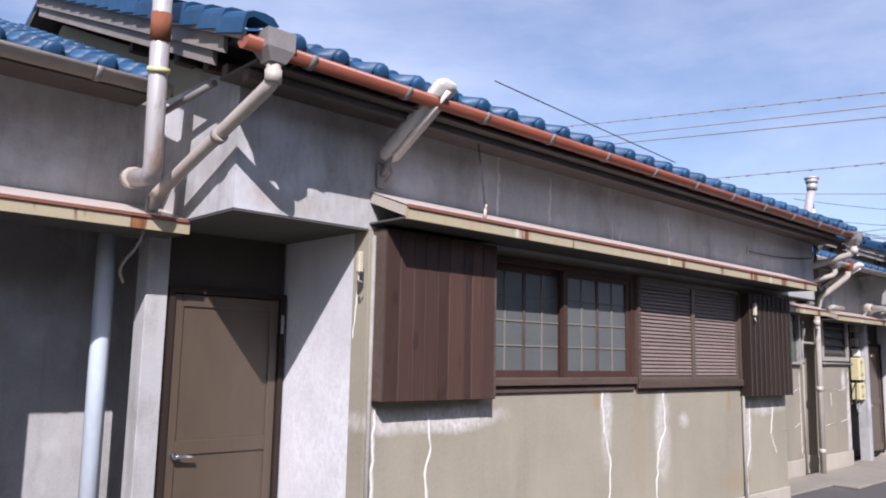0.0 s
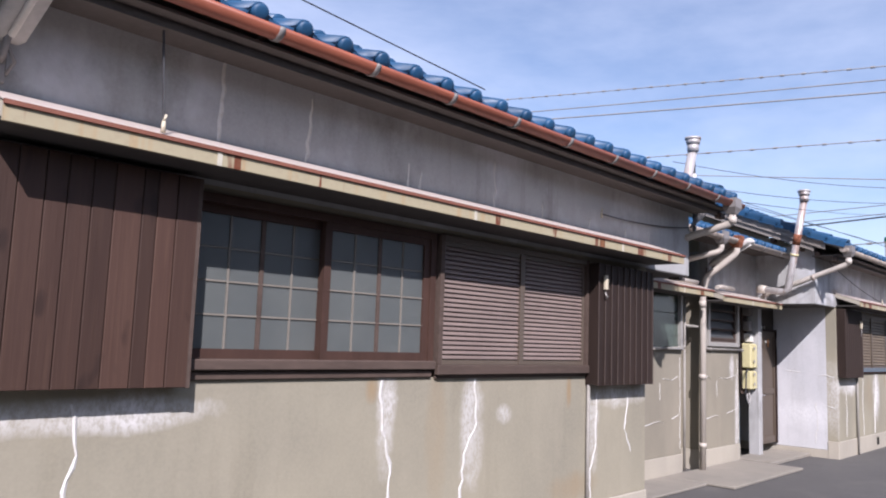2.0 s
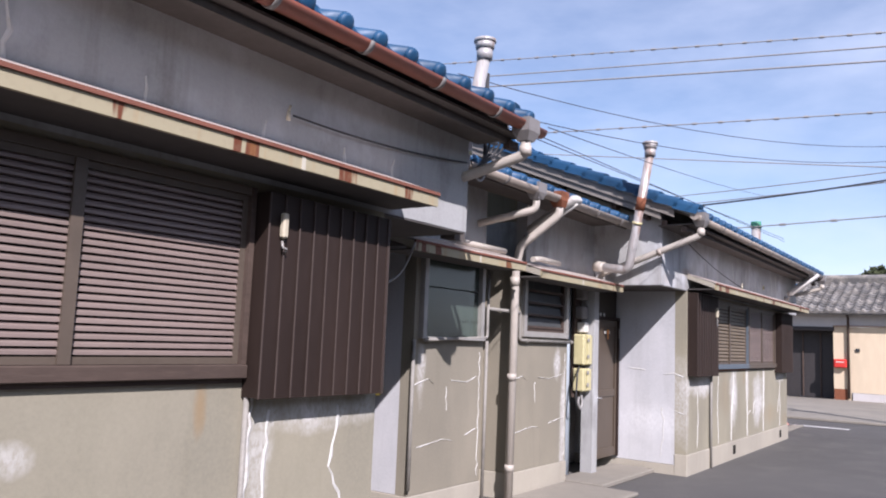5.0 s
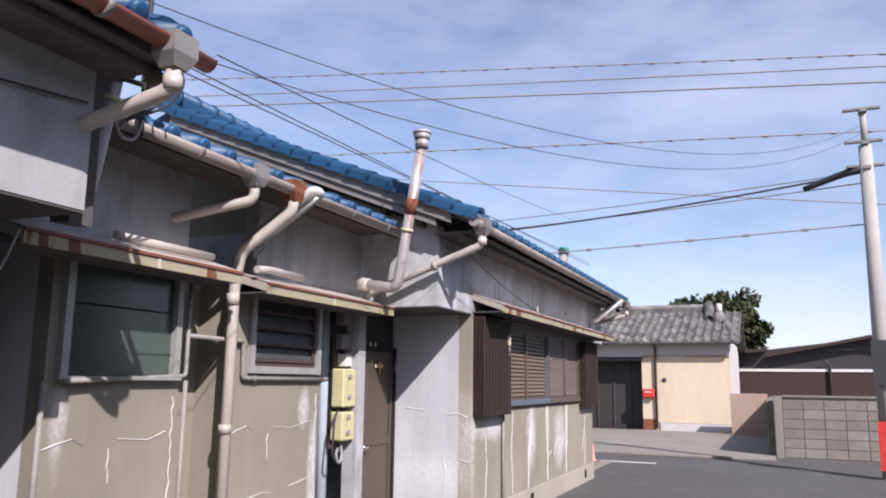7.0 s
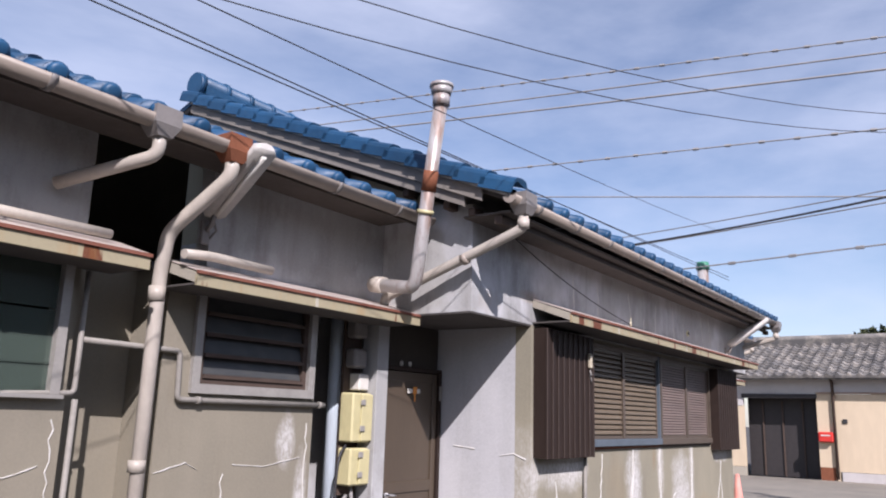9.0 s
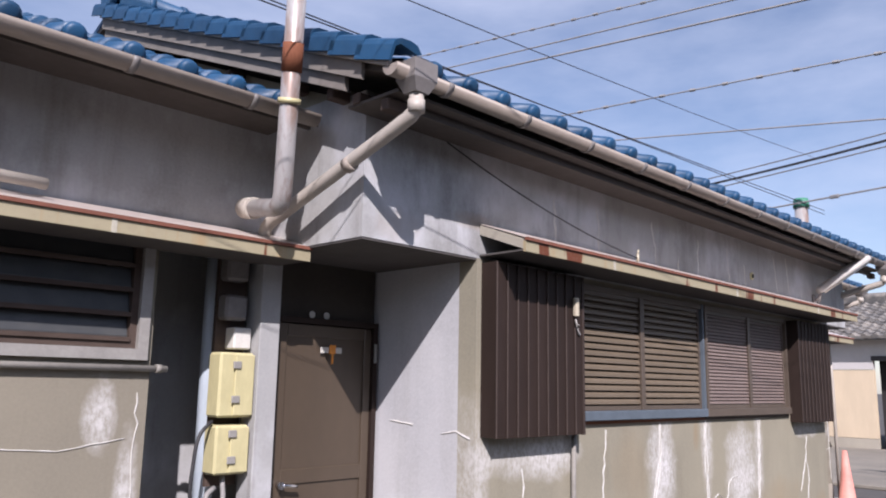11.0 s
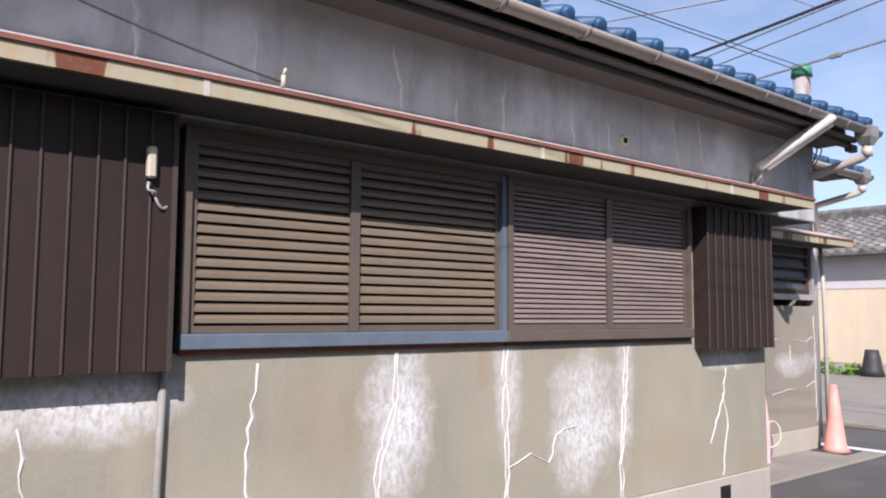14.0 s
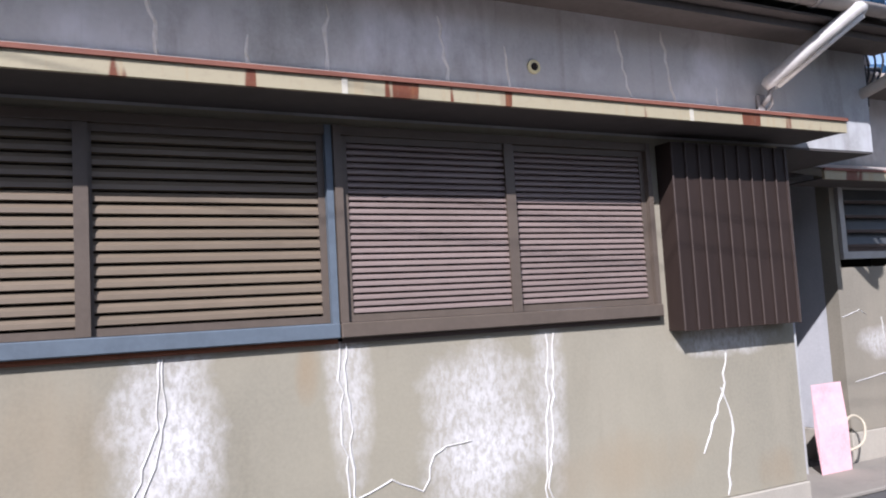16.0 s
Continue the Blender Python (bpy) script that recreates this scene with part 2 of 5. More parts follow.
M_rust = simple("rusted_band", (0.20, 0.075, 0.04), 0.85, 0, 0.2, 0.6, 12.0, (1, 1, 0.5), 0.4)
k = Mat("rusty_cream_lip", (0.33, 0.29, 0.19), 0.6, 0, 0.35)
run = k.ramp(k.noise(4.6, 3, 0.7, (1, 1, 0.12)), 0.575, 0.60)
k.over(run, (0.13, 0.040, 0.018))
k.over(k.math("MULTIPLY", k.ramp(k.noise(9, 4, 0.7, (1, 1, 0.05)), 0.55, 0.72), 0.5), (0.36, 0.19, 0.06))
k.over(k.math("MULTIPLY", k.ramp(k.noise(30, 4, 0.7), 0.5, 0.8), 0.4), (0.22, 0.18, 0.12))
M_lip = k.done()
M_sheet = simple("rust_red_canopy_sheet", (0.19, 0.075, 0.05), 0.7, 0, 0.3, 0.6, 6.0, (0.3, 1, 1), 0.15)
k = Mat("sunbleached_canopy_sheet", (0.62, 0.54, 0.485), 0.35, 0.25, 0.5)
k.over(k.math("MULTIPLY", k.ramp(k.noise(5, 5, 0.65, (0.35, 1, 1)), 0.55, 0.8), 0.4), (0.50, 0.40, 0.36))
k.over(k.math("MULTIPLY", k.ramp(k.noise(22, 4, 0.7), 0.6, 0.78), 0.4), (0.26, 0.13, 0.08))
k.rough(k.noise(9, 4), 0.25, 0.5).bump(k.noise(6, 3, 0.5, (0.3, 1, 1)), 0.25, 0.01)
M_sheet_top = k.done()
M_door = simple("brown_steel_door", (0.075, 0.055, 0.038), 0.4, 0, 0.5, 0.3, 3.0, (1, 1, 0.4), 0.04)
M_chrome = simple("chrome", (0.75, 0.75, 0.76), 0.15, 1.0, 0.5, 0.2, 20)
M_white = simple("old_white_plastic", (0.62, 0.60, 0.55), 0.45, 0, 0.5, 0.3, 10)
M_cream = simple("cream_meter_box", (0.52, 0.47, 0.26), 0.45, 0, 0.5, 0.35, 8.0, (1, 1, 0.4), 0.04)
M_orange = simple("orange_tag", (0.75, 0.28, 0.04), 0.6)
M_lampshade = simple("weathered_lamp_cover", (0.46, 0.44, 0.41), 0.5, 0, 0.4, 0.5, 7.0)
M_frame_al = simple("grey_aluminium_frame", (0.33, 0.315, 0.29), 0.5, 0.2, 0.5, 0.4, 8.0)
# underside colours lowered to deepen the shade below canopies and eaves
M_soffit = simple("shade_toned_soffit", (0.085, 0.078, 0.074), 0.9, 0, 0.2, 0.4, 2.0)
M_eave = simple("eave_board", (0.095, 0.083, 0.075), 0.8, 0, 0.2, 0.5, 4.0)
M_cable = simple("black_cable", (0.03, 0.03, 0.032), 0.6)
M_cable_grey = simple("grey_cable", (0.26, 0.25, 0.24), 0.6)
M_conc = plaster("worn_concrete", (0.235, 0.215, 0.18))
M_block = simple("concrete_block", (0.25, 0.23, 0.195), 0.95, 0, 0.15, 0.5, 4.0, (1, 1, 1), 0.6, 0.25)
k = Mat("asphalt", (0.092, 0.088, 0.084), 0.9, 0, 0.25)
k.over(k.math("MULTIPLY", k.ramp(k.noise(0.5, 5), 0.4, 0.7), 0.6), (0.066, 0.063, 0.060))
k.over(k.math("MULTIPLY", k.ramp(k.noise(1.6, 6, 0.65), 0.5, 0.68), 0.5), (0.125, 0.118, 0.108))
k.over(k.math("MULTIPLY", k.ramp(k.noise(0.35, 6, 0.7, (0.5, 2.0, 1)), 0.56, 0.66), 0.5), (0.060, 0.055, 0.050))
k.over(k.math("MULTIPLY", k.ramp(k.noise(140, 2), 0.55, 0.75), 0.6), (0.12, 0.117, 0.113))
k.bump(k.noise(140, 2), 0.6, 0.006)
M_asphalt = k.done()
M_paint = simple("worn_road_paint", (0.60, 0.59, 0.57), 0.8, 0, 0.2, 0.6, 14.0)
M_cream_wall = simple("cream_stucco", (0.58, 0.475, 0.34), 0.85, 0, 0.2, 0.25, 1.0, (1, 1, 0.3), 0.2)
M_white_wall = simple("white_stucco", (0.50, 0.475, 0.46), 0.9, 0, 0.2, 0.25, 1.5)
M_pink_wall = simple("pinkish_garden_wall", (0.36, 0.26, 0.20), 0.9, 0, 0.2, 0.3, 2.0)
M_darkdoor = simple("dark_gate", (0.030, 0.026, 0.026), 0.6)
k = Mat("grey_roof_tile", (0.15, 0.145, 0.14), 0.7, 0, 0.3)
k.over(k.math("MULTIPLY", k.ramp(k.noise(3.2, 5, 0.7), 0.45, 0.62), 0.8), (0.34, 0.31, 0.27)).island(0.5)
M_greytile = k.done()
M_brown_siding = simple("dark_brown_siding", (0.045, 0.027, 0.022), 0.7, 0, 0.3, 0.5, 3.0, (1, 4, 0.3), 0.1)
M_leaf = simple("dark_leaf", (0.045, 0.054, 0.022), 0.8, 0, 0.3, 0.5, 1.2)
M_leaf_light = simple("bright_leaf", (0.10, 0.19, 0.03), 0.6, 0, 0.3, 0.5, 5)
M_bark = simple("bark", (0.09, 0.07, 0.055), 0.9, 0, 0.2, 0.6, 6)
M_pole = simple("concrete_pole", (0.36, 0.34, 0.31), 0.85, 0, 0.2, 0.4, 3.0)
M_red = simple("red_paint", (0.55, 0.035, 0.025), 0.5)
M_cone = simple("faded_red_cone", (0.66, 0.29, 0.24), 0.6, 0, 0.4, 0.4, 9.0)
M_pink = simple("pink_plastic", (0.75, 0.45, 0.48), 0.5)
M_greencap = simple("green_cap", (0.05, 0.22, 0.14), 0.5)
M_porcelain = simple("porcelain", (0.62, 0.58, 0.54), 0.3)
M_yellow = simple("yellow_plastic", (0.48, 0.36, 0.06), 0.5)


# ---- geometry helpers ----
def box(bm, x0, x1, y0, y1, z0, z1, bevel=0.0):
    made = bmesh.ops.create_cube(bm, size=1.0, matrix=Matrix.Translation(((x0 + x1) / 2, (y0 + y1) / 2, (z0 + z1) / 2)) @ Matrix.Diagonal((abs(x1 - x0), abs(y1 - y0), abs(z1 - z0), 1)))
    if bevel:
        edges = list({e for v in made["verts"] for e in v.link_edges})
        bmesh.ops.bevel(bm, geom=edges, offset=bevel, segments=1, affect="EDGES")
    return bm


def block(*a, bevel=0.0):
    return box(bmesh.new(), *a, bevel=bevel)


def tube(bm, pts, r, n=10, r2=None, caps=True):
    """A pipe along pts, its radius running from r to r2."""
    pts = [Vector(p) for p in pts]
    r2 = r if r2 is None else r2
    rings, up = [], None
    for i, p in enumerate(pts):
        d = (pts[min(i + 1, len(pts) - 1)] - pts[max(i - 1, 0)]).normalized()
        if up is None:
            up = d.orthogonal().normalized()
        up = (up - d * up.dot(d)).normalized()
        side = d.cross(up)
        rad = r + (r2 - r) * i / max(1, len(pts) - 1)
        rings.append([bm.verts.new(p + (up * math.cos(a) + side * math.sin(a)) * rad) for a in (2 * math.pi * j / n for j in range(n))])
    for a, b in zip(rings, rings[1:]):
        for j in range(n):
            f = bm.faces.new((a[j], a[(j + 1) % n], b[(j + 1) % n], b[j]))
            f.smooth = n > 5
    if caps:
        bm.faces.new(rings[0][::-1])
        bm.faces.new(rings[-1])
    return bm


def rounded(pts, r, steps=4):
    """The polyline pts with its corners rounded to about r."""
    pts = [Vector(p) for p in pts]
    out = [pts[0]]
    for a, b, c in zip(pts, pts[1:], pts[2:]):
        u, w = (a - b), (c - b)
        k1 = b + u.normalized() * min(r, u.length / 2.2)
        k2 = b + w.normalized() * min(r, w.length / 2.2)
        for i in range(steps + 1):
            s = i / steps
            out.append(k1 * (1 - s) ** 2 + b * 2 * s * (1 - s) + k2 * s * s)
    return out + [pts[-1]]


def sag(a, b, drop, n=14):
    a, b = Vector(a), Vector(b)
    return [a.lerp(b, i / n) - Vector((0, 0, drop * 4 * (i / n) * (1 - i / n))) for i in range(n + 1)]


def mesh_of(name, bm, mat):
    bmesh.ops.recalc_face_normals(bm, faces=bm.faces)
    me = bpy.data.meshes.new(name)
    bm.to_mesh(me)
    bm.free()
    me.materials.append(mat)
    return me


def thing(name, at, label, category, group="", kind=""):
    ob = new(name)
    ob.location = at
    ob.empty_display_size = 0.1
    return tagged(ob, label, category, group, kind)


def part(name, bm, mat, parent, label=""):
    """Links a bmesh, given in the world, as one mesh under parent."""
    ob = new(name, mesh_of(name, bm, mat))
    ob.parent = parent
    if parent.type == "EMPTY":
        ob.matrix_parent_inverse = Matrix.Translation(-parent.location)
    return tagged(ob, label)


def solo(name, bm, mat, label, category, group="", kind=""):
    return tagged(new(name, mesh_of(name, bm, mat)), label, category, group, kind)


def piece(name, me, parent, at):
    """An object of its own on a shared mesh, at the place at, under parent."""
    ob = new(name, me)
    ob.parent = parent
    if parent.type == "EMPTY":
        ob.matrix_parent_inverse = Matrix.Translation(-parent.location)
    ob.location = at
    return ob


def ribbon(bm, pts, w, y, thick=0.006):
    """A low uneven bead of filler on a wall that faces -y; pts are (x, z)."""
    rng = random.Random(int(pts[0][0] * 1000))
    fine = []
    for (x0, z0), (x1, z1) in zip(pts, pts[1:]):
        n = max(2, int(math.hypot(x1 - x0, z1 - z0) / 0.05))
        fine += [(x0 + (x1 - x0) * i / n + rng.uniform(-0.012, 0.012), z0 + (z1 - z0) * i / n, w * rng.uniform(0.5, 1.35)) for i in range(n)]
    fine.append((*pts[-1], w * 0.4))
    rows = []
    for i, (x, z, ww) in enumerate(fine):
        a, b = fine[max(0, i - 1)], fine[min(len(fine) - 1, i + 1)]
        d = Vector((b[0] - a[0], b[1] - a[1])).normalized()
        nx, nz = -d.y * ww / 2, d.x * ww / 2
        rows.append([bm.verts.new((x + nx, y - 0.0005, z + nz)), bm.verts.new((x, y - thick, z)), bm.verts.new((x - nx, y - 0.0005, z - nz))])
    for a, b in zip(rows, rows[1:]):
        bm.faces.new((a[0], a[1], b[1], b[0]))
        bm.faces.new((a[1], a[2], b[2], b[1]))
    return bm


# ---- ground ----
def ground_sheet():
    bm = bmesh.new()
    q = 900
    bm.faces.new([bm.verts.new(p) for p in ((-q, -q, 0), (q, -q, 0), (q, q, 0), (-q, q, 0))])
    return bm


solo("ground", ground_sheet(), M_asphalt, "grey worn asphalt lane and street", "ground", kind="structure")
solo("pavement", block(24.55, 33.3, 0.95, 16, 0, 0.05), M_conc, "pale concrete apron before the cream house", "pavement", kind="structure")
for xa, xb, ya, yb, zt in ((10.45, 12.65, 3.65, 4.48, 0.035), (12.67, 14.2, 4.05, 4.6, 0.05), (8.4, 10.43, 3.95, 4.6, 0.03), (0.0, 2.74, 3.9, 4.6, 0.05), (19.85, 22.5, 3.9, 4.6, 0.03)):
    solo("pavement", block(xa, xb, ya, yb, 0, zt, bevel=0.008), M_conc, "cracked concrete apron slab by the house wall", "pavement", kind="structure")
solo("road_marking", block(22.7, 22.84, 3.1, 14, 0, 0.004), M_paint, "worn white painted edge line on asphalt", "road marking", kind="structure")
solo("kerb", block(24.35, 24.55, 0.95, 16, 0, 0.06, bevel=0.01), M_conc, "low concrete kerb of the street", "kerb", kind="structure")


# ---- tiles ----
PITCH, STEP, SLOPE = 0.262, 0.235, 0.40
ANG = math.atan(SLOPE)


def tile_verts(cap):
    """One S-shaped pantile: a trough and a round roll; the eave tile carries a round end cap."""
    prof = []
    for i in range(5):
        s = i / 4
        prof.append((s * 0.15, -0.022 * math.sin(math.pi * s)))
    for i in range(1, 8):
        a = math.pi * (1 - i / 7)
        prof.append((0.205 + 0.055 * math.cos(a), 0.045 * math.sin(a)))
    length, lift = 0.30, 0.026
    verts = [(x, 0, z + lift) for x, z in prof] + [(x, length, z) for x, z in prof]
    n = len(prof)
    faces = [(i, i + 1, n + i + 1, n + i) for i in range(n - 1)]
    verts += [(x, 0.0, z + lift - 0.03) for x, z in prof]
    faces += [(i + 1, i, 2 * n + i, 2 * n + i + 1) for i in range(n - 1)]
    if cap:
        rings = ((0.047, -0.010), (0.043, -0.022), (0.028, -0.028))
        base = len(verts)
        for r, y in rings:
            verts += [(0.205 + r * math.cos(2 * math.pi * j / 12), y, 0.022 + r * math.sin(2 * math.pi * j / 12)) for j in range(12)]
        verts += [(0.205 + 0.047 * math.cos(2 * math.pi * j / 12), 0.05, 0.022 + 0.047 * math.sin(2 * math.pi * j / 12)) for j in range(12)]
        for a, b in ((0, 1), (1, 2), (3, 0)):
            for j in range(12):
                faces.append((base + a * 12 + j, base + a * 12 + (j + 1) % 12, base + b * 12 + (j + 1) % 12, base + b * 12 + j))
        faces.append(tuple(base + 24 + j for j in range(12)))
    return verts, faces


def turned(v, at):
    x, y, z = v
    return (at[0] + x, at[1] + y * math.cos(ANG) - z * math.sin(ANG), at[2] + y * math.sin(ANG) + z * math.cos(ANG))


def tile_mesh(cap, mat=None):
    verts, faces = tile_verts(cap)
    me = bpy.data.meshes.new("tile")
    me.from_pydata([turned(v, (0, 0, 0)) for v in verts], [], faces)
    me.materials.append(mat or M_tile)
    for p in me.polygons:
        p.use_smooth = True
    return me


TILE, EAVE_TILE = tile_mesh(False), tile_mesh(True)
pending_tiles = []


def tiled_slope(parent, x0, x1, y0, z0, y1, single_rows):
    """Tiles from the eave (y0, z0) up to y1: the lowest rows single, the rest joined."""
    cols = int((x1 - x0) / PITCH)
    rows = int((y1 - y0) / (STEP * math.cos(ANG)))
    verts, faces = [], []
    tv, tf = tile_verts(False)
    for r in range(rows):
        for c in range(cols):
            at = (x0 + c * PITCH, y0 + r * STEP * math.cos(ANG), z0 + r * STEP * math.sin(ANG))
            if r < single_rows:
                pending_tiles.append((parent, r == 0, at))
            else:
                base = len(verts)
                verts += [turned(v, at) for v in tv]
                faces += [tuple(base + i for i in f) for f in tf]
    me = bpy.data.meshes.new("upper_tiles")
    me.from_pydata(verts, [], faces)
    me.materials.append(M_tile)
    for p in me.polygons:
        p.use_smooth = True
    ob = new("upper_tiles", me)
    ob.parent = parent
    if parent.type == "EMPTY":
        ob.matrix_parent_inverse = Matrix.Translation(-parent.location)
    tagged(ob, kind="stuff")


def slab(bm, x0, x1, y0, z0, y1, z1, thick):
    """A sloping slab between two lines along x."""
    v = [bm.verts.new(p) for p in ((x0, y0, z0), (x1, y0, z0), (x1, y1, z1), (x0, y1, z1), (x0, y0, z0 - thick), (x1, y0, z0 - thick), (x1, y1, z1 - thick), (x0, y1, z1 - thick))]
    for f in ((0, 1, 2, 3), (7, 6, 5, 4), (0, 4, 5, 1), (1, 5, 6, 2), (2, 6, 7, 3), (3, 7, 4, 0)):
        bm.faces.new([v[i] for i in f])
    return bm


def half_gutter(bm, x0, x1, y, z, r, n=9):
    """A half-round gutter with wall thickness along x, closed at both ends."""
    def ring(x):
        out = [bm.verts.new((x, y + r * math.cos(a), z + r * math.sin(a))) for a in (math.pi + math.pi * j / n for j in range(n + 1))]
        return out + [bm.verts.new((x, y + (r - 0.006) * math.cos(a), z + (r - 0.006) * math.sin(a))) for a in (2 * math.pi - math.pi * j / n for j in range(n + 1))]
    a, b = ring(x0), ring(x1)
    m = len(a)
    for j in range(m):
        f = bm.faces.new((a[j], a[(j + 1) % m], b[(j + 1) % m], b[j]))
        f.smooth = True
    bm.faces.new([a[j] for j in range(n + 1)][::-1])
    bm.faces.new([b[j] for j in range(n + 1)])
    return bm


def gutter(parent, x0, x1, y, z, mat, r=0.058):
    g = part("gutter", half_gutter(bmesh.new(), x0, x1, y, z, r), mat, parent)
    x = x0 + 0.35
    while x < x1 - 0.1:
        bm = half_gutter(bmesh.new(), x, x + 0.03, y, z - 0.001, r + 0.006)
        box(bm, x + 0.01, x + 0.02, y + r - 0.01, y + r + 0.12, z - 0.01, z + 0.0)
        part("gutter_bracket", bm, M_hopper, g)
        x += 0.62
    return g


def verge_mesh(out):
    """One verge tile: a rounded shoulder on the slope and a flap hanging over the barge board."""
    prof = ((-0.10, 0.020), (-0.06, 0.052), (-0.01, 0.060), (0.045, 0.056), (0.075, 0.040), (0.082, 0.015), (0.082, -0.058), (0.068, -0.058), (0.066, 0.012), (0.04, 0.030), (-0.08, 0.010))
    n = len(prof)
    verts = [turned((out * x, 0, z + 0.024), (0, 0, 0)) for x, z in prof] + [turned((out * x, 0.275, z), (0, 0, 0)) for x, z in prof]
    faces = [(i, (i + 1) % n, n + (i + 1) % n, n + i) for i in range(n)] + [tuple(range(n))[::-1], tuple(range(n, 2 * n))]
    me = bpy.data.meshes.new("verge_tile")
    me.from_pydata(verts, [], faces)
    me.materials.append(M_tile)
    return me


VERGE = (verge_mesh(-1), verge_mesh(1))
M_barge = simple("grey_barge_board", (0.21, 0.19, 0.17), 0.9, 0, 0.2, 0.6, 4.0, (1, 0.3, 1), 0.3)


# ---- the terrace houses ----
UP, SOF, LOW = 2.97, 2.24, 5.58
OV0, OV1 = -0.88, 6.47


def louvre_panel(win, x0, x1, z0, z1, y, n, mat, frame_mat, fw=0.03):
    """A sliding rain shutter of tilted slats in a frame."""
    fr = bmesh.new()
    box(fr, x0, x0 + fw, y - 0.02, y + 0.02, z0, z1)
    box(fr, x1 - fw, x1, y - 0.02, y + 0.02, z0, z1)
    box(fr, x0 + fw, x1 - fw, y - 0.02, y + 0.02, z0, z0 + fw)
    box(fr, x0 + fw, x1 - fw, y - 0.02, y + 0.02, z1 - fw, z1)
    p = part("shutter_panel", fr, frame_mat, win)
    h = (z1 - z0 - 2 * fw) / n
    for i in range(n):
        za = z0 + fw + i * h
        bm = bmesh.new()
        yt = y - 0.017 + (0.36 if n < 20 else 0.5) * h
        v = [bm.verts.new(q) for q in ((x0 + fw, y - 0.017, za + 0.26 * h), (x1 - fw, y - 0.017, za + 0.26 * h), (x1 - fw, y - 0.017 + 0.05 * h, za + 0.66 * h), (x0 + fw, y - 0.017 + 0.05 * h, za + 0.66 * h),
                                       (x0 + fw, yt, za + h * 1.04), (x1 - fw, yt, za + h * 1.04), (x0 + fw, yt + 0.006, za + 0.20 * h), (x1 - fw, yt + 0.006, za + 0.20 * h))]
        for f in ((0, 1, 2, 3), (3, 2, 5, 4), (0, 6, 7, 1)):
            bm.faces.new([v[j] for j in f])
        part("slat", bm, mat, p)
    # black sheet paints the shade seen between the slats
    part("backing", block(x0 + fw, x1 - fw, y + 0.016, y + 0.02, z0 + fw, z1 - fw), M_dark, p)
    return p


def ribbed_box(X0, X1, F, z0, z1, label, wood=False):
    """A shutter store box on the wall: sheet with standing seams, or stained boards."""
    b = thing("shutter_box", ((X0 + X1) / 2, F, z0), label, "shutter box", "shutter boxes")
    y = F - 0.115
    carcase = bmesh.new()
    box(carcase, X0, X0 + 0.03, y, F - 0.002, z0, z1)
    box(carcase, X1 - 0.03, X1, y, F - 0.002, z0, z1)
    box(carcase, X0 + 0.03, X1 - 0.03, y + 0.02, F - 0.002, z0, z0 + 0.02)
    box(carcase, X0 + 0.03, X1 - 0.03, y + 0.012, y + 0.02, z0 + 0.02, z1)
    part("carcase", carcase, M_oldwood if wood else M_tin, b)
    n = 9
    w = (X1 - X0) / n
    rng = random.Random(int(X0 * 7))
    cuts = [X0] + [X0 + (i + rng.uniform(-0.22, 0.22)) * w for i in range(1, n)] + [X1]
    for i in range(n):
        xa = cuts[i] if wood else X0 + i * w
        wb = cuts[i + 1] - cuts[i] if wood else w
        if wood:
            part("board", block(xa + 0.002, xa + wb - 0.002, y - 0.006 + rng.uniform(-0.003, 0.003), y + 0.01, z0 - 0.004, z1, bevel=0.003), M_board, b)
        else:
            bm = block(xa + 0.001, xa + w - 0.001, y - 0.002, y + 0.01, z0 - 0.004, z1)
            part("sheet_strip", bm, M_tin, b)
            part("seam", block(xa - 0.005, xa + 0.005, y - 0.013, y - 0.003, z0 - 0.003, z1, bevel=0.003), M_tin_edge, b)
    part("edge_strip", block(X1 - 0.012, X1 + 0.008, y - 0.008, F - 0.003, z0 - 0.006, z1), M_tin_edge if not wood else M_oldwood, b)
    return b


M_joint = simple("joint_sealant", (0.45, 0.42, 0.34), 0.7)


def canopy(X0, X1, F, z, depth, label, drop=0.122):
    """A thin canopy: rusted top sheet, cream steel lip and an underside darkened for shade."""
    c = thing("canopy", ((X0 + X1) / 2, F, z), label, "canopy", "canopies")
    top = bmesh.new()
    slab(top, X0, X1, F - depth, z + 0.008, F - 0.002, z + drop + 0.008, 0.006)
    part("top_sheet", top, M_sheet_top, c, "sun-bleached reddish metal sheet")
    part("drip_edge", block(X0 - 0.004, X1 + 0.004, F - depth - 0.012, F - depth + 0.006, z - 0.012, z + 0.006), M_sheet, c)
    part("lip", block(X0, X1, F - depth, F - depth + 0.02, z - 0.075, z - 0.013), M_lip, c, "cream painted lip with rust runs")
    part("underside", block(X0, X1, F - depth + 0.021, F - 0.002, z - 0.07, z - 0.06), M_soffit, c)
    for xe in (X0, X1 - 0.015):
        part("end_plate", slab(bmesh.new(), xe, xe + 0.015, F - depth + 0.021, z - 0.0, F - 0.003, z + drop - 0.004, 0.058), M_base, c)
    x = X0 + 0.9
    while x < X1 - 0.3:
        part("joint_cover", block(x, x + 0.025, F - depth - 0.004, F - depth, z - 0.077, z - 0.013), M_joint, c)
        x += 1.82
    return c


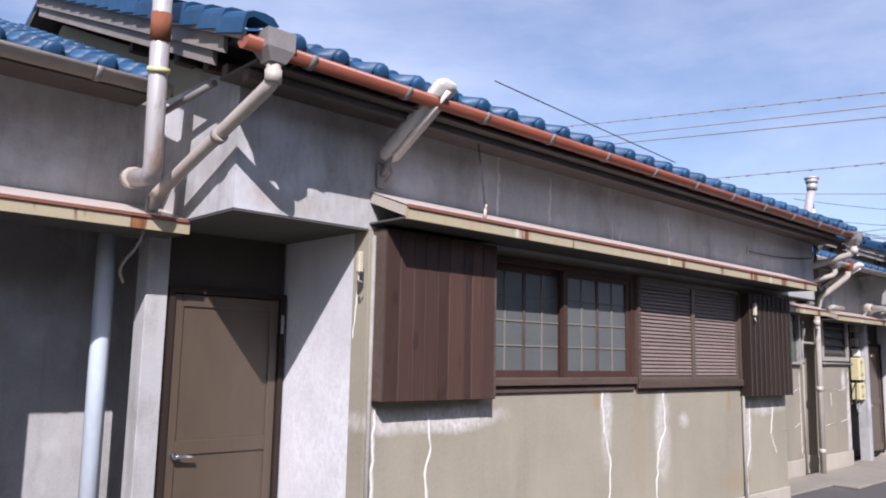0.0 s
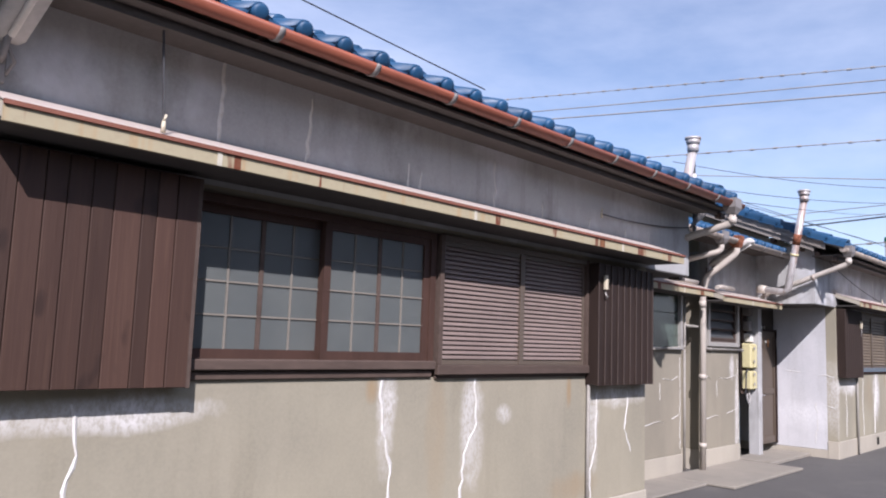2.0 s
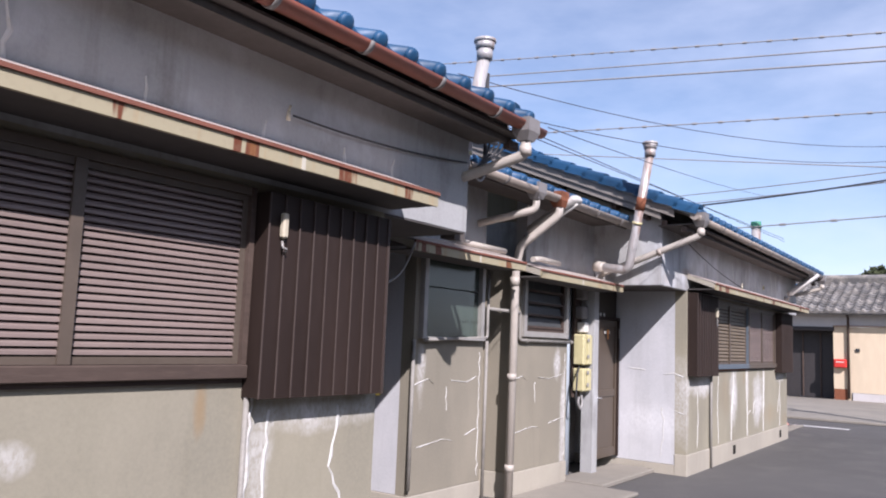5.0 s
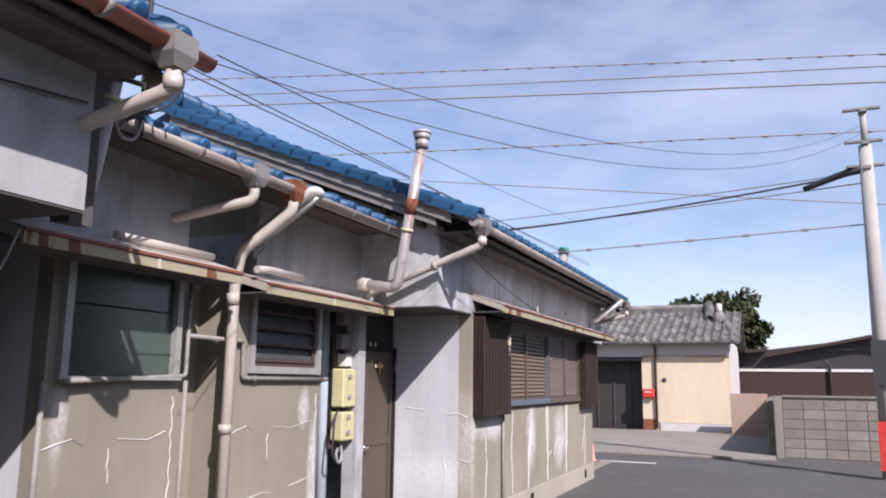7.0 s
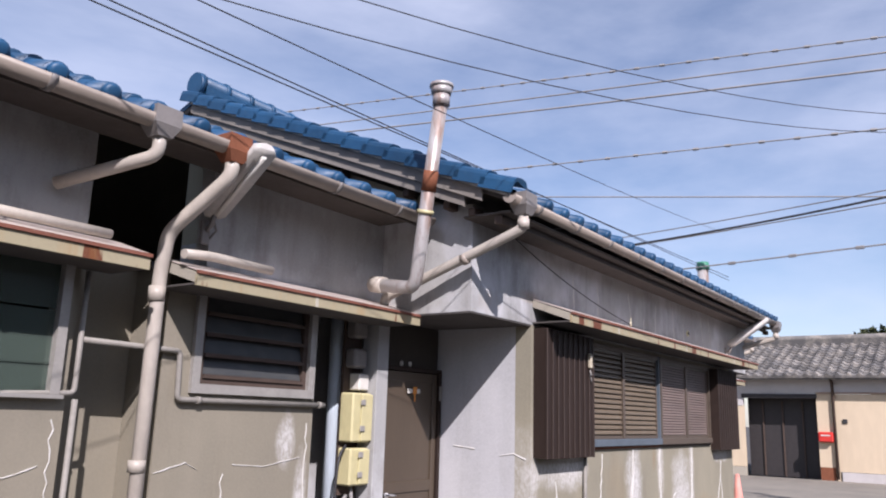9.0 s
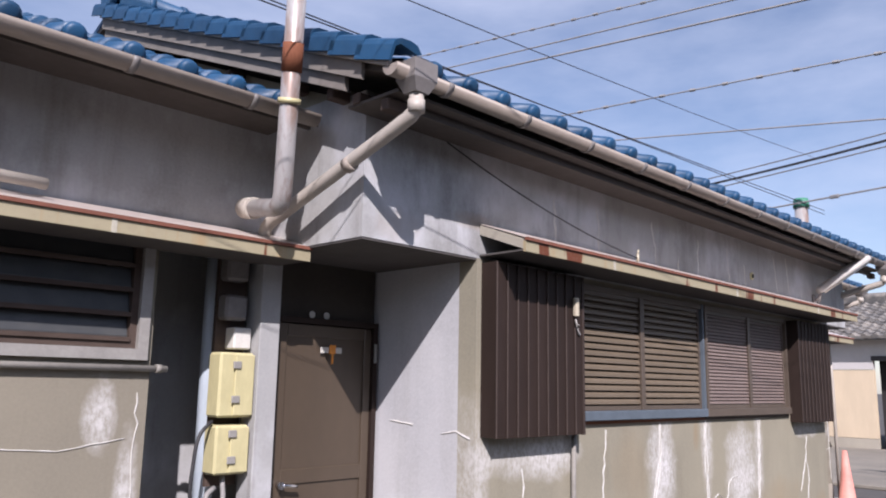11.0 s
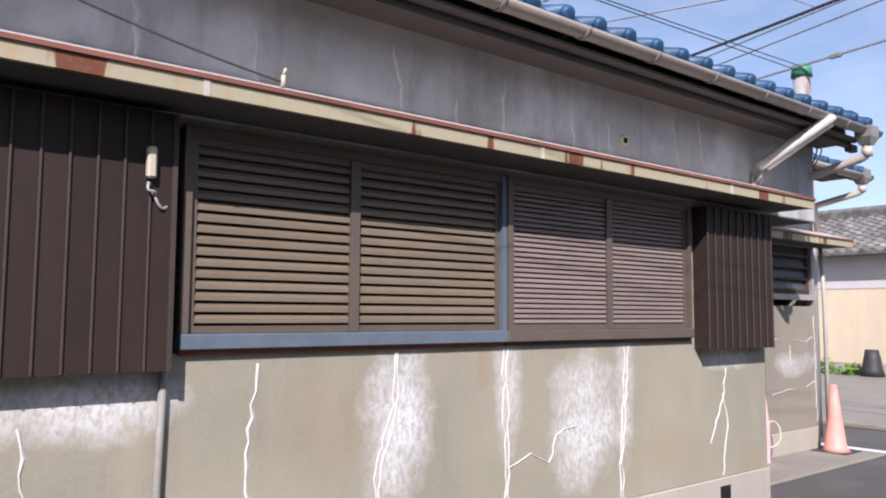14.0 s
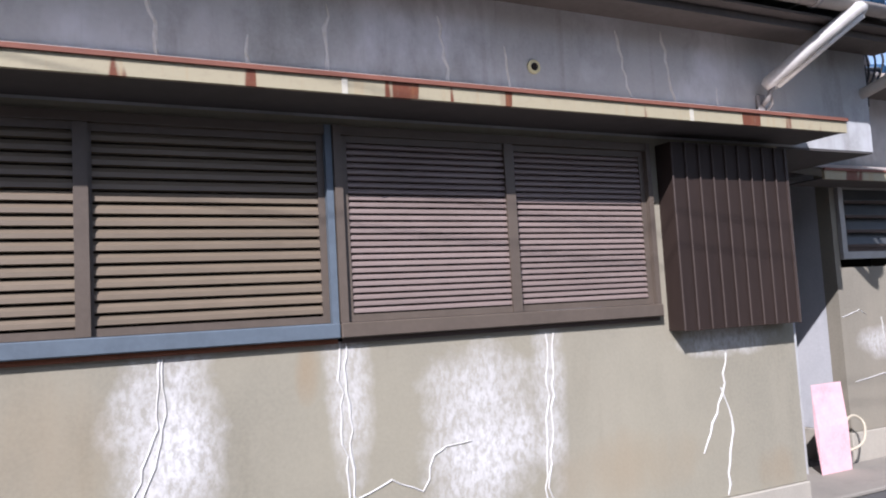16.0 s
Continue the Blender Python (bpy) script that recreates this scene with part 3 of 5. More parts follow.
def door(name, X0, X1, y, z0, z1, hinge_right=True):
    d = thing(name, ((X0 + X1) / 2, y, z0), "closed plain brown steel entrance door with chrome lever", "door", "entrance doors", "structure")
    fr = bmesh.new()
    box(fr, X0 - 0.035, X0, y - 0.03, y + 0.06, z0, z1 + 0.035)
    box(fr, X1, X1 + 0.035, y - 0.03, y + 0.06, z0, z1 + 0.035)
    box(fr, X0, X1, y - 0.03, y + 0.06, z1, z1 + 0.035)
    part("door_frame", fr, M_tin, d)
    leaf = block(X0 + 0.004, X1 - 0.004, y, y + 0.04, z0 + 0.01, z1 - 0.004)
    lf = part("door_leaf", leaf, M_door, d)
    rails = bmesh.new()
    s = 0.065
    mid = z0 + (z1 - z0) * 0.44
    box(rails, X0 + 0.005, X0 + s, y - 0.012, y - 0.001, z0 + 0.011, z1 - 0.005, bevel=0.004)
    box(rails, X1 - s, X1 - 0.005, y - 0.012, y - 0.001, z0 + 0.011, z1 - 0.005, bevel=0.004)
    for za, zb in ((z0 + 0.011, z0 + 0.12), (mid, mid + 0.085), (z1 - 0.08, z1 - 0.005)):
        box(rails, X0 + s, X1 - s, y - 0.012, y - 0.001, za, zb, bevel=0.004)
    part("rails", rails, M_door, d)
    hx = X0 + 0.055
    hb = bmesh.new()
    tube(hb, [(hx, y - 0.012, mid + 0.0), (hx, y - 0.05, mid + 0.0)], 0.022, 10)
    tube(hb, rounded([(hx, y - 0.05, mid), (hx + 0.03, y - 0.055, mid), (hx + 0.10, y - 0.055, mid - 0.006)], 0.02), 0.011, 8)
    part("door_handle", hb, M_chrome, d, "chrome lever handle")
    part("hinge", block(X1 + 0.004, X1 + 0.02, y - 0.042, y - 0.03, z1 - 0.22, z1 - 0.1), M_frame_al, d)
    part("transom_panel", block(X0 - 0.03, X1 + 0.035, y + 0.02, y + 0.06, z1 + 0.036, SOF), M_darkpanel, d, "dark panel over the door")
    return d


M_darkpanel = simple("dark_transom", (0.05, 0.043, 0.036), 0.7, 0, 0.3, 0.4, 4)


def house(tag, X0, F, dz, wall_mat, gutter_mat, ends):
    """One house: front wall, side returns, projecting upper wall, roof with gable verges."""
    h = thing("terrace_house", (X0 + LOW / 2, F + 3, 0), "single-storey grey cement-rendered terrace house with blue glazed tile roof", "house", "terrace houses")
    T = 0.14
    sof = SOF + dz
    lower = bmesh.new()
    box(lower, X0, X0 + LOW, F, F + T, 0.25, 1.265 + dz)
    box(lower, X0, X0 + 0.965, F, F + T, 1.265 + dz, sof)
    box(lower, X0 + 4.575, X0 + LOW, F, F + T, 1.265 + dz, sof)
    box(lower, X0 + 0.965, X0 + 4.575, F, F + T, 2.20 + dz, sof)
    part("wall", lower, wall_mat, h)
    foot = block(X0 - 0.012, X0 + LOW + 0.012, F - 0.014, F + T, -0.3, 0.246, bevel=0.006)
    part("footing", foot, M_base, h)
    for u in (2.0, 4.9):
        # black plate on the footing draws the dark of the hole
        part("vent_hole", block(X0 + u, X0 + u + 0.13, F - 0.017, F - 0.012, 0.07, 0.19), M_dark, h)
    upper = block(X0 + OV0, X0 + OV1, F, F + T, sof, UP + 0.02)
    part("wall", upper, M_upper, h)
    # pale side returns and the projecting upper ends
    for side, xw in ((0, X0), (1, X0 + LOW - T)):
        part("wall", block(xw, xw + T, F + T, F + 1.6, 0.12, sof), M_pale, h)
        part("footing", block(xw - 0.012 * (1 - side), xw + T + 0.012 * side, F + T, F + 1.6, -0.3, 0.116), M_base, h)
        xr = X0 + OV0 if side == 0 else X0 + OV1 - T
        part("wall", block(xr, xr + T, F + T, F + 6.3, sof, UP + 0.05), M_upper, h)
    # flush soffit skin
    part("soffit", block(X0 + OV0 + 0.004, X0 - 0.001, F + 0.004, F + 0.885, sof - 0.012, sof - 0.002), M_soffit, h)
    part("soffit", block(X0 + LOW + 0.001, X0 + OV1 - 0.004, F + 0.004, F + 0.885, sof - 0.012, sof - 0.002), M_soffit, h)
    # gable triangles
    for xg in (X0 + OV0 + 0.02, X0 + OV1 - 0.12):
        gb = bmesh.new()
        prof = [(F + 0.15, UP), (F + 3.20, UP + 1.25), (F + 6.25, UP)]
        a = [gb.verts.new((xg, y, z)) for y, z in prof]
        b = [gb.verts.new((xg + 0.1, y, z)) for y, z in prof]
        gb.faces.new(a)
        gb.faces.new(b[::-1])
        for i in range(3):
            gb.faces.new((a[i], a[(i + 1) % 3], b[(i + 1) % 3], b[i]))
        part("gable_wall", gb, wall_mat, h)
    # roof deck, eave boards, tiles
    ex0, ex1 = X0 - 1.05, X0 + 6.62
    ey, ez = F - 0.465, 2.985 + dz * 0.6
    ry = F + 3.15
    rz = ez + (ry - ey) * SLOPE
    deck = bmesh.new()
    slab(deck, ex0, ex1, ey + 0.03, ez - 0.012, ry, rz - 0.012, 0.05)
    slab(deck, ex0, ex1, ry, rz - 0.012, ry + (ry - ey), ez - 0.012, 0.05)
    roof = part("roof", deck, M_eave, h)
    tiled_slope(roof, ex0 + 0.02, ex1, ey + 0.03, ez + 0.0, ry, 3)
    back = bmesh.new()
    slab(back, ex0, ex1, ry, rz + 0.05, ry + (ry - ey), ez + 0.05, 0.05)
    part("rear_tiles", back, M_tile, roof)
    part("eave_batten", block(ex0 + 0.1, ex1 - 0.1, F - 0.30, F - 0.26, 2.84 + dz, 2.88 + dz), M_eave, roof)
    part("eave_board", block(ex0 + 0.05, ex1 - 0.05, F - 0.38, F - 0.001, 2.885 + dz, 2.90 + dz), M_eave, roof)
    # ridge: a course of round tiles
    rg = bmesh.new()
    box(rg, ex0 + 0.05, ex1 - 0.05, ry - 0.09, ry + 0.09, rz + 0.02, rz + 0.16)
    tube(rg, [(ex0, ry, rz + 0.2), (ex1, ry, rz + 0.2)], 0.085, 10)
    part("ridge", rg, M_tile, roof)
    rc = bmesh.new()
    for k2 in range(int((ex1 - ex0) / 0.3)):
        xa = ex0 + k2 * 0.3
        tube(rc, [(xa, ry, rz + 0.2), (xa + 0.05, ry, rz + 0.2)], 0.098, 10)
    for xe in (ex0 - 0.03, ex1 - 0.02):
        tube(rc, [(xe, ry, rz + 0.17), (xe + 0.05, ry, rz + 0.17)], 0.12, 14)
    tagged(part("ridge_collar", rc, M_tile, roof), kind="stuff")
    # verges: two tiers of barge board under a course of stepped verge tiles
    for side, xv in ((0, ex0), (1, ex1)):
        out = -1 if side == 0 else 1
        for nm, o0, o1, lift, tall, mt in (("barge_strip", 0.042, 0.066, 0.0, 0.05, M_pale_wood), ("barge_board", 0.018, 0.040, -0.051, 0.085, M_barge), ("barge_board", -0.012, 0.016, -0.137, 0.075, M_barge)):
            xa, xb = sorted((xv + out * o0, xv + out * o1))
            dy = 0.03 if lift > -0.04 else 0.26 if lift > -0.1 else 0.42
            part(nm, slab(bmesh.new(), xa, xb, ey + dy, ez + lift + dy * SLOPE, ry, rz + lift, tall), mt, roof)
        n = int((ry - ey) / (STEP * math.cos(ANG)))
        for i in range(side, n + 1):
            piece("verge_tile", VERGE[side], roof, (xv, ey - 0.005 + i * STEP * math.cos(ANG), ez + 0.012 + i * STEP * math.sin(ANG)))
    for i, yy in enumerate((F - 0.32, F - 0.1, F + 0.12, F + 0.5, F + 1.2)):
        for xa in (ex0 + 0.04, X0 + OV1 + 0.02):
            part("purlin_end", block(xa, xa + 0.12, yy, yy + 0.06, 2.93 + dz + (yy - F) * SLOPE * 0.95, 2.99 + dz + (yy - F) * SLOPE * 0.95, bevel=0.006), M_oldwood, h)
    gutter(h, ex0 - 0.06, ex1 + 0.08, F - 0.44, 2.955 + dz * 0.6, gutter_mat, 0.052)
    return h


M_pale_wood = simple("weathered_barge_board", (0.30, 0.27, 0.235), 0.85, 0, 0.2, 0.5, 4.0, (1, 0.3, 1), 0.2)

A0, FA, B0, FB, DB = 2.78, 3.61, 14.24, 3.68, -0.035
house_a = house("a", A0, FA, 0.0, M_wall_a, M_gut_red, 0)
house_b = house("b", B0, FB, DB, M_wall_b, M_gut, 0)


def bead(parent, F, lines, w=0.03):
    for pts in lines:
        part("crack_filler", ribbon(bmesh.new(), pts, w, F), M_crack, parent, "white crack filler")


bead(house_a, FA, [((3.28, 1.17), (3.30, 0.95), (3.27, 0.8), (3.30, 0.26)), ((5.09, 1.25), (5.12, 0.95), (5.19, 0.75), (5.18, 0.3)), ((5.97, 1.25), (5.99, 0.95), (5.88, 0.75), (5.84, 0.42), (5.9, 0.26)),
                   ((7.54, 1.12), (7.53, 0.7), (7.45, 0.5), (7.45, 0.26)), ((7.42, 1.2), (7.41, 0.28)), ((2.86, 1.2), (2.84, 0.3)), ((8.05, 1.12), (8.0, 0.8), (8.1, 0.6))], 0.023)
bead(house_a, FA, [((3.89, 2.42), (3.89, 2.96)), ((4.44, 2.42), (4.46, 2.84)), ((5.26, 2.42), (5.25, 2.62)), ((5.36, 2.45), (5.37, 2.58)), ((6.13, 2.42), (6.12, 2.8)), ((6.71, 2.42), (6.71, 2.58)), ((7.39, 2.42), (7.40, 2.56)),
                   ((8.0, 2.4), (7.98, 2.55)), ((8.4, 2.42), (8.43, 2.58))], 0.022)
bead(house_b, FB, [((17.08, 0.56), (17.25, 0.62), (17.40, 0.55), (17.47, 0.70), (17.52, 0.73), (17.65, 0.74))], 0.009)
for off in (-0.015, 0.015):
    bead(house_b, FB, [[(x + off, z) for x, z in q] for q in (((16.32, 1.21), (16.31, 0.95), (16.22, 0.66), (16.2, 0.26)), ((17.05, 1.23), (17.06, 0.8), (17.07, 0.26)), ((18.12, 1.2), (18.10, 0.9), (18.05, 0.47), (18.06, 0.26)))], 0.012)
bead(house_b, FB, [((15.58, 1.18), (15.56, 1.0), (15.53, 0.8), (15.58, 0.26)),
                   ((19.27, 1.02), (19.22, 0.8), (19.05, 0.5)), ((19.22, 0.84), (19.28, 0.6), (19.2, 0.26)), ((14.66, 0.98), (14.7, 0.6), (14.66, 0.3))], 0.016)
bead(house_b, FB, [((15.02, 2.4), (15.0, 2.7)), ((15.54, 2.4), (15.53, 2.6), (15.5, 2.72)), ((16.34, 2.38), (16.33, 2.55), (16.28, 2.75)), ((16.7, 2.4), (16.7, 2.54)), ((17.04, 2.38), (17.05, 2.72)), ((17.65, 2.38), (17.6, 2.73)), ((17.97, 2.38), (17.96, 2.62)),
                   ((18.75, 2.38), (18.66, 2.78)), ((19.05, 2.38), (18.98, 2.81)), ((19.38, 2.38), (19.37, 2.52))], 0.018)

def side_bead(parent, X, lines, w):
    """Crack filler on a wall that faces -x; the lines are in (y, z)."""
    for pts in lines:
        bm = ribbon(bmesh.new(), pts, w, 0.0)
        for v in bm.verts:
            v.co = Vector((X + v.co.y, v.co.x, v.co.z))
        part("crack_filler", bm, M_crack, parent, "white crack filler")


side_bead(house_b, B0, [((FB + 0.30, 0.78), (FB + 0.27, 0.55), (FB + 0.31, 0.2)), ((FB + 0.04, 1.16), (FB + 0.16, 1.20), (FB + 0.27, 1.18)), ((FB + 0.50, 1.22), (FB + 0.72, 1.24)), ((FB + 0.02, 0.72), (FB + 0.14, 0.75))], 0.014)
side_bead(house_a, A0, [((FA + 0.10, 1.9), (FA + 0.12, 1.6)), ((FA + 0.35, 0.6), (FA + 0.32, 0.3))], 0.010)

# ---- front windows, shutters and store boxes ----
def front_window(X0, F, dz):
    w = thing("window_1", (X0 + 1.85, F, 1.33), "four-pane frosted sliding window in weathered reddish wood", "window", "", "structure")
    x0, x1, z0, z1 = X0 + 0.97, X0 + 2.74, 1.27 + dz, 2.20 + dz
    y = F + 0.03
    fr = bmesh.new()
    box(fr, x0, x0 + 0.04, y - 0.05, y + 0.08, z0 + 0.10, z1)
    box(fr, x1 - 0.05, x1, y - 0.05, y + 0.08, z0 + 0.10, z1)
    box(fr, x0 + 0.04, x1 - 0.05, y - 0.05, y + 0.08, z1 - 0.045, z1)
    part("window_frame", fr, M_redwood, w)
    part("window_sill", block(x0 - 0.03, x1, F - 0.05, F + 0.1, z0 + 0.045, z0 + 0.10, bevel=0.006), M_oldwood, w)
    part("sill_board", block(x0 - 0.03, x1 - 0.01, F - 0.022, F + 0.1, z0 - 0.003, z0 + 0.04, bevel=0.004), M_oldwood, w)
    mid = (x0 + x1) / 2
    for xa, xb, yy, tall in ((x0 + 0.04, mid + 0.03, y + 0.03, 1), (mid - 0.03, x1 - 0.05, y - 0.02, 0)):
        sash = bmesh.new()
        za, zb = z0 + 0.10, z1 - 0.045
        box(sash, xa, xa + 0.05, yy - 0.018, yy + 0.018, za, zb)
        box(sash, xb - 0.05, xb, yy - 0.018, yy + 0.018, za, zb)
        box(sash, xa + 0.05, xb - 0.05, yy - 0.018, yy + 0.018, za, za + 0.05)
        box(sash, xa + 0.05, xb - 0.05, yy - 0.018, yy + 0.018, zb - 0.045, zb)
        s = part("sash", sash, M_redwood, w)
        xm = (xa + xb) / 2
        part("mullion", block(xm - 0.013, xm + 0.013, yy - 0.012, yy + 0.012, za + 0.05, zb - 0.045), M_oldwood, s)
        for pa, pb in ((xa + 0.05, xm - 0.013), (xm + 0.013, xb - 0.05)):
            p = part("pane", block(pa, pb, yy - 0.003, yy + 0.003, za + 0.05, zb - 0.045), M_glass, s)
            p.visible_shadow = False
            part("lath", block((pa + pb) / 2 - 0.006, (pa + pb) / 2 + 0.006, yy - 0.010, yy - 0.0035, za + 0.05, zb - 0.045), M_lath, s)
            for k3 in range(1, 4):
                zz = za + 0.05 + (zb - za - 0.095) * k3 / 4
                part("lath", block(pa, pb, yy - 0.0095, yy - 0.0038, zz - 0.005, zz + 0.005), M_lath, s)
    part("inner_backing", block(x0, x1, F + 0.12, F + 0.125, z0 + 0.1, z1), M_blind, w)
    return w


def shutters(name, X0, u0, u1, F, dz, n, mat, sill_mat, label):
    s = thing(name, (X0 + (u0 + u1) / 2, F, 1.27), label, "shutter", "rain shutters", "structure")
    x0, x1, z0, z1 = X0 + u0, X0 + u1, 1.27 + dz, 2.20 + dz
    fr = bmesh.new()
    box(fr, x0, x0 + 0.035, F - 0.045, F + 0.06, z0 + 0.076, z1)
    part("jamb", fr, M_shut_frame if n == 16 else sill_mat, s)
    part("jamb", block(x1 - 0.03, x1, F - 0.035, F + 0.06, z0 + 0.076, z1), sill_mat, s)
    part("window_sill", block(x0, x1, F - 0.05, F + 0.1, z0 + 0.01, z0 + 0.075, bevel=0.005), sill_mat, s)
    part("track", block(x0 + 0.01, x1 - 0.005, F - 0.02, F + 0.1, z0 - 0.012, z0 + 0.008), M_rust if n < 18 else M_oldwood, s)
    part("head", block(x0 + 0.035, x1 - 0.03, F - 0.03, F + 0.1, z1 - 0.04, z1), M_shut_frame, s)
    mid = (x0 + x1) / 2 - (0.08 if n == 16 else 0.0)
    part("meeting_stile", block(mid - 0.022, mid + 0.03, F - 0.032, F - 0.0205, z0 + 0.078, z1 - 0.042), M_shut_frame, s)
    louvre_panel(s, x0 + 0.036, mid + 0.012, z0 + 0.077, z1 - 0.041, F + 0.0, n, mat, M_shut_frame)
    louvre_panel(s, mid + 0.014, x1 - 0.031, z0 + 0.077, z1 - 0.041, F + 0.012, n, mat, M_shut_frame)
    return s


front_window(A0, FA, 0)
shutters("window_2", A0, 2.76, 4.565, FA, 0, 24, M_slat_pink, M_oldwood, "closed faded reddish-brown slatted rain shutters")
shutters("window_3", B0, 0.975, 2.795, FB, DB, 16, M_slat, M_bluegrey, "closed brown slatted rain shutters above a blue-grey sill")
shutters("window_4", B0, 2.80, 4.57, FB, DB, 26, M_slat_pink, M_shut_frame, "closed greyish-brown fine-slatted rain shutters")
ribbed_box(A0 + 0.035, A0 + 0.965, FA, 1.245, 2.235, "shutter store box of dark stained vertical boards", True)
ribbed_box(A0 + 4.575, A0 + 5.49, FA, 1.19, 2.18, "brown ribbed sheet-metal shutter store box on the wall")
ribbed_box(B0 + 0.04, B0 + 0.91, FB, 1.175, 2.18, "brown ribbed sheet-metal shutter store box on the wall")
ribbed_box(B0 + 4.635, B0 + 5.50, FB, 1.165, 2.16, "brown ribbed sheet-metal shutter store box on the wall")
canopy(A0 + 0.0, A0 + 5.64, FA, 2.337, 0.35, "long thin canopy with rusty cream lip over windows")
canopy(B0 + 0.02, B0 + 5.74, FB, 2.287, 0.35, "long thin canopy with rusty cream lip over shutters")
for n, (X0, F, dz) in enumerate(((A0, FA, 0.0), (B0, FB, DB))):
    d = door("door_%d" % (n * 2 + 1), X0 - 0.775, X0 - 0.055, F + 0.87, 0.15, 1.85 + dz)
    door("door_%d" % (n * 2 + 2), X0 + LOW + 0.055, X0 + LOW + 0.775, F + 0.87, 0.15, 1.85 + dz)
    if n == 1:
        tag = thing("door_tag", (13.85, F + 0.855, 1.66), "white card with an orange ribbon hung on the door", "tag")
        part("card", block(13.77, 13.93, F + 0.848, F + 0.853, 1.645, 1.68), M_white, tag)
        rb = bmesh.new()
        box(rb, 13.83, 13.88, F + 0.838, F + 0.847, 1.64, 1.695, bevel=0.004)
        box(rb, 13.85, 13.862, F + 0.84, F + 0.847, 1.58, 1.64)
        part("ribbon", rb, M_orange, tag)
        for xx in (13.72, 13.83):
            solo("door_sticker", tube(bmesh.new(), [(xx, F + 0.888, 1.875), (xx, F + 0.882, 1.875)], 0.022, 10), M_white, "small round white sticker over the door", "sticker", "door stickers")


# ---- the low service bays between the houses ----
def pipe(name, pts, r, mat, label, category, group="", corner=0.06, clips=()):
    p = thing(name, pts[-1], label, category, group)
    part("pipe_run", tube(bmesh.new(), rounded(pts, corner), r, 12), mat, p)
    for c in clips:
        a, b = Vector(c[0]), Vector(c[1])
        part("pipe_collar", tube(bmesh.new(), [a, b], r + 0.006, 12), c[2] if len(c) > 2 else mat, p)
    return p


def bay(name, x0, x1, F, z1, win, mat, side=None):
    """A bay of render with one window opening; win: x0, x1, z0, z1."""
    w0, w1, v0, v1 = win
    T = 0.12
    b = thing(name, ((x0 + x1) / 2, F, 0), "grey cement-rendered service bay with white crack filler", "wall", kind="structure")
    bm = bmesh.new()
    box(bm, x0, x1, F, F + T, 0.25, v0)
    box(bm, x0, w0, F, F + T, v0, v1)
    box(bm, w1, x1, F, F + T, v0, v1)
    box(bm, x0, x1, F, F + T, v1, z1)
    part("side_wall", block(x0, x0 + T, F + T + 0.001, F + 1.6, 0.25, z1), side or mat, b)
    box(bm, x1 - T, x1, F + T, F + 1.6, 0.25, z1)
    part("wall", bm, mat, b)
    part("footing", block(x0 - 0.01, x1 + 0.01, F - 0.012, F + 1.6, -0.3, 0.246, bevel=0.005), M_base, b)
    # black sheet standing for the unlit room behind the window
    part("inner_shade", block(w0 - 0.02, w1 + 0.02, F + 0.35, F + 0.37, v0 - 0.05, v1 + 0.05), M_dark, b)
    return b


def louvre_window(name, x0, x1, z0, z1, F, label, n=4):
    w = thing(name, ((x0 + x1) / 2, F, z0), label, "window", "", "structure")
    fr = bmesh.new()
    f = 0.055
    box(fr, x0 - f, x0, F - 0.03, F + 0.05, z0 - f, z1 + f)
    box(fr, x1, x1 + f, F - 0.03, F + 0.05, z0 - f, z1 + f)
    box(fr, x0, x1, F - 0.03, F + 0.05, z0 - f, z0)
    box(fr, x0, x1, F - 0.03, F + 0.05, z1, z1 + f)
    part("window_frame", fr, M_frame_al, w)
    fi = bmesh.new()
    box(fi, x0, x0 + 0.035, F, F + 0.05, z0, z1)
    box(fi, x1 - 0.035, x1, F, F + 0.05, z0, z1)
    box(fi, x0 + 0.035, x1 - 0.035, F, F + 0.05, z0, z0 + 0.035)
    part("inner_frame", fi, M_oldwood, w)
    h = (z1 - z0 - 0.035) / n
    for i in range(n):
        za = z0 + 0.035 + i * h
        part("rail", block(x0 + 0.036, x1 - 0.036, F - 0.012, F + 0.012, za, za + 0.022), M_oldwood, w)
        g = bmesh.new()
        slab(g, x0 + 0.04, x1 - 0.04, F + 0.014, za + 0.03, F + 0.04, za + h, 0.006)
        p = part("pane", g, M_darkglass, w)
        p.visible_shadow = False
    xm = (x0 + x1) / 2
    part("stile", block(xm - 0.02, xm + 0.02, F + 0.045, F + 0.06, z0 + 0.035, z1), M_oldwood, w)
    return w


k = Mat("dark_dusty_glass", (0.045, 0.048, 0.05), 0.45, 0, 0.5)
k.over(k.math("MULTIPLY", k.ramp(k.noise(8, 5), 0.4, 0.8), 0.4), (0.10, 0.10, 0.09))
M_darkglass = k.done()


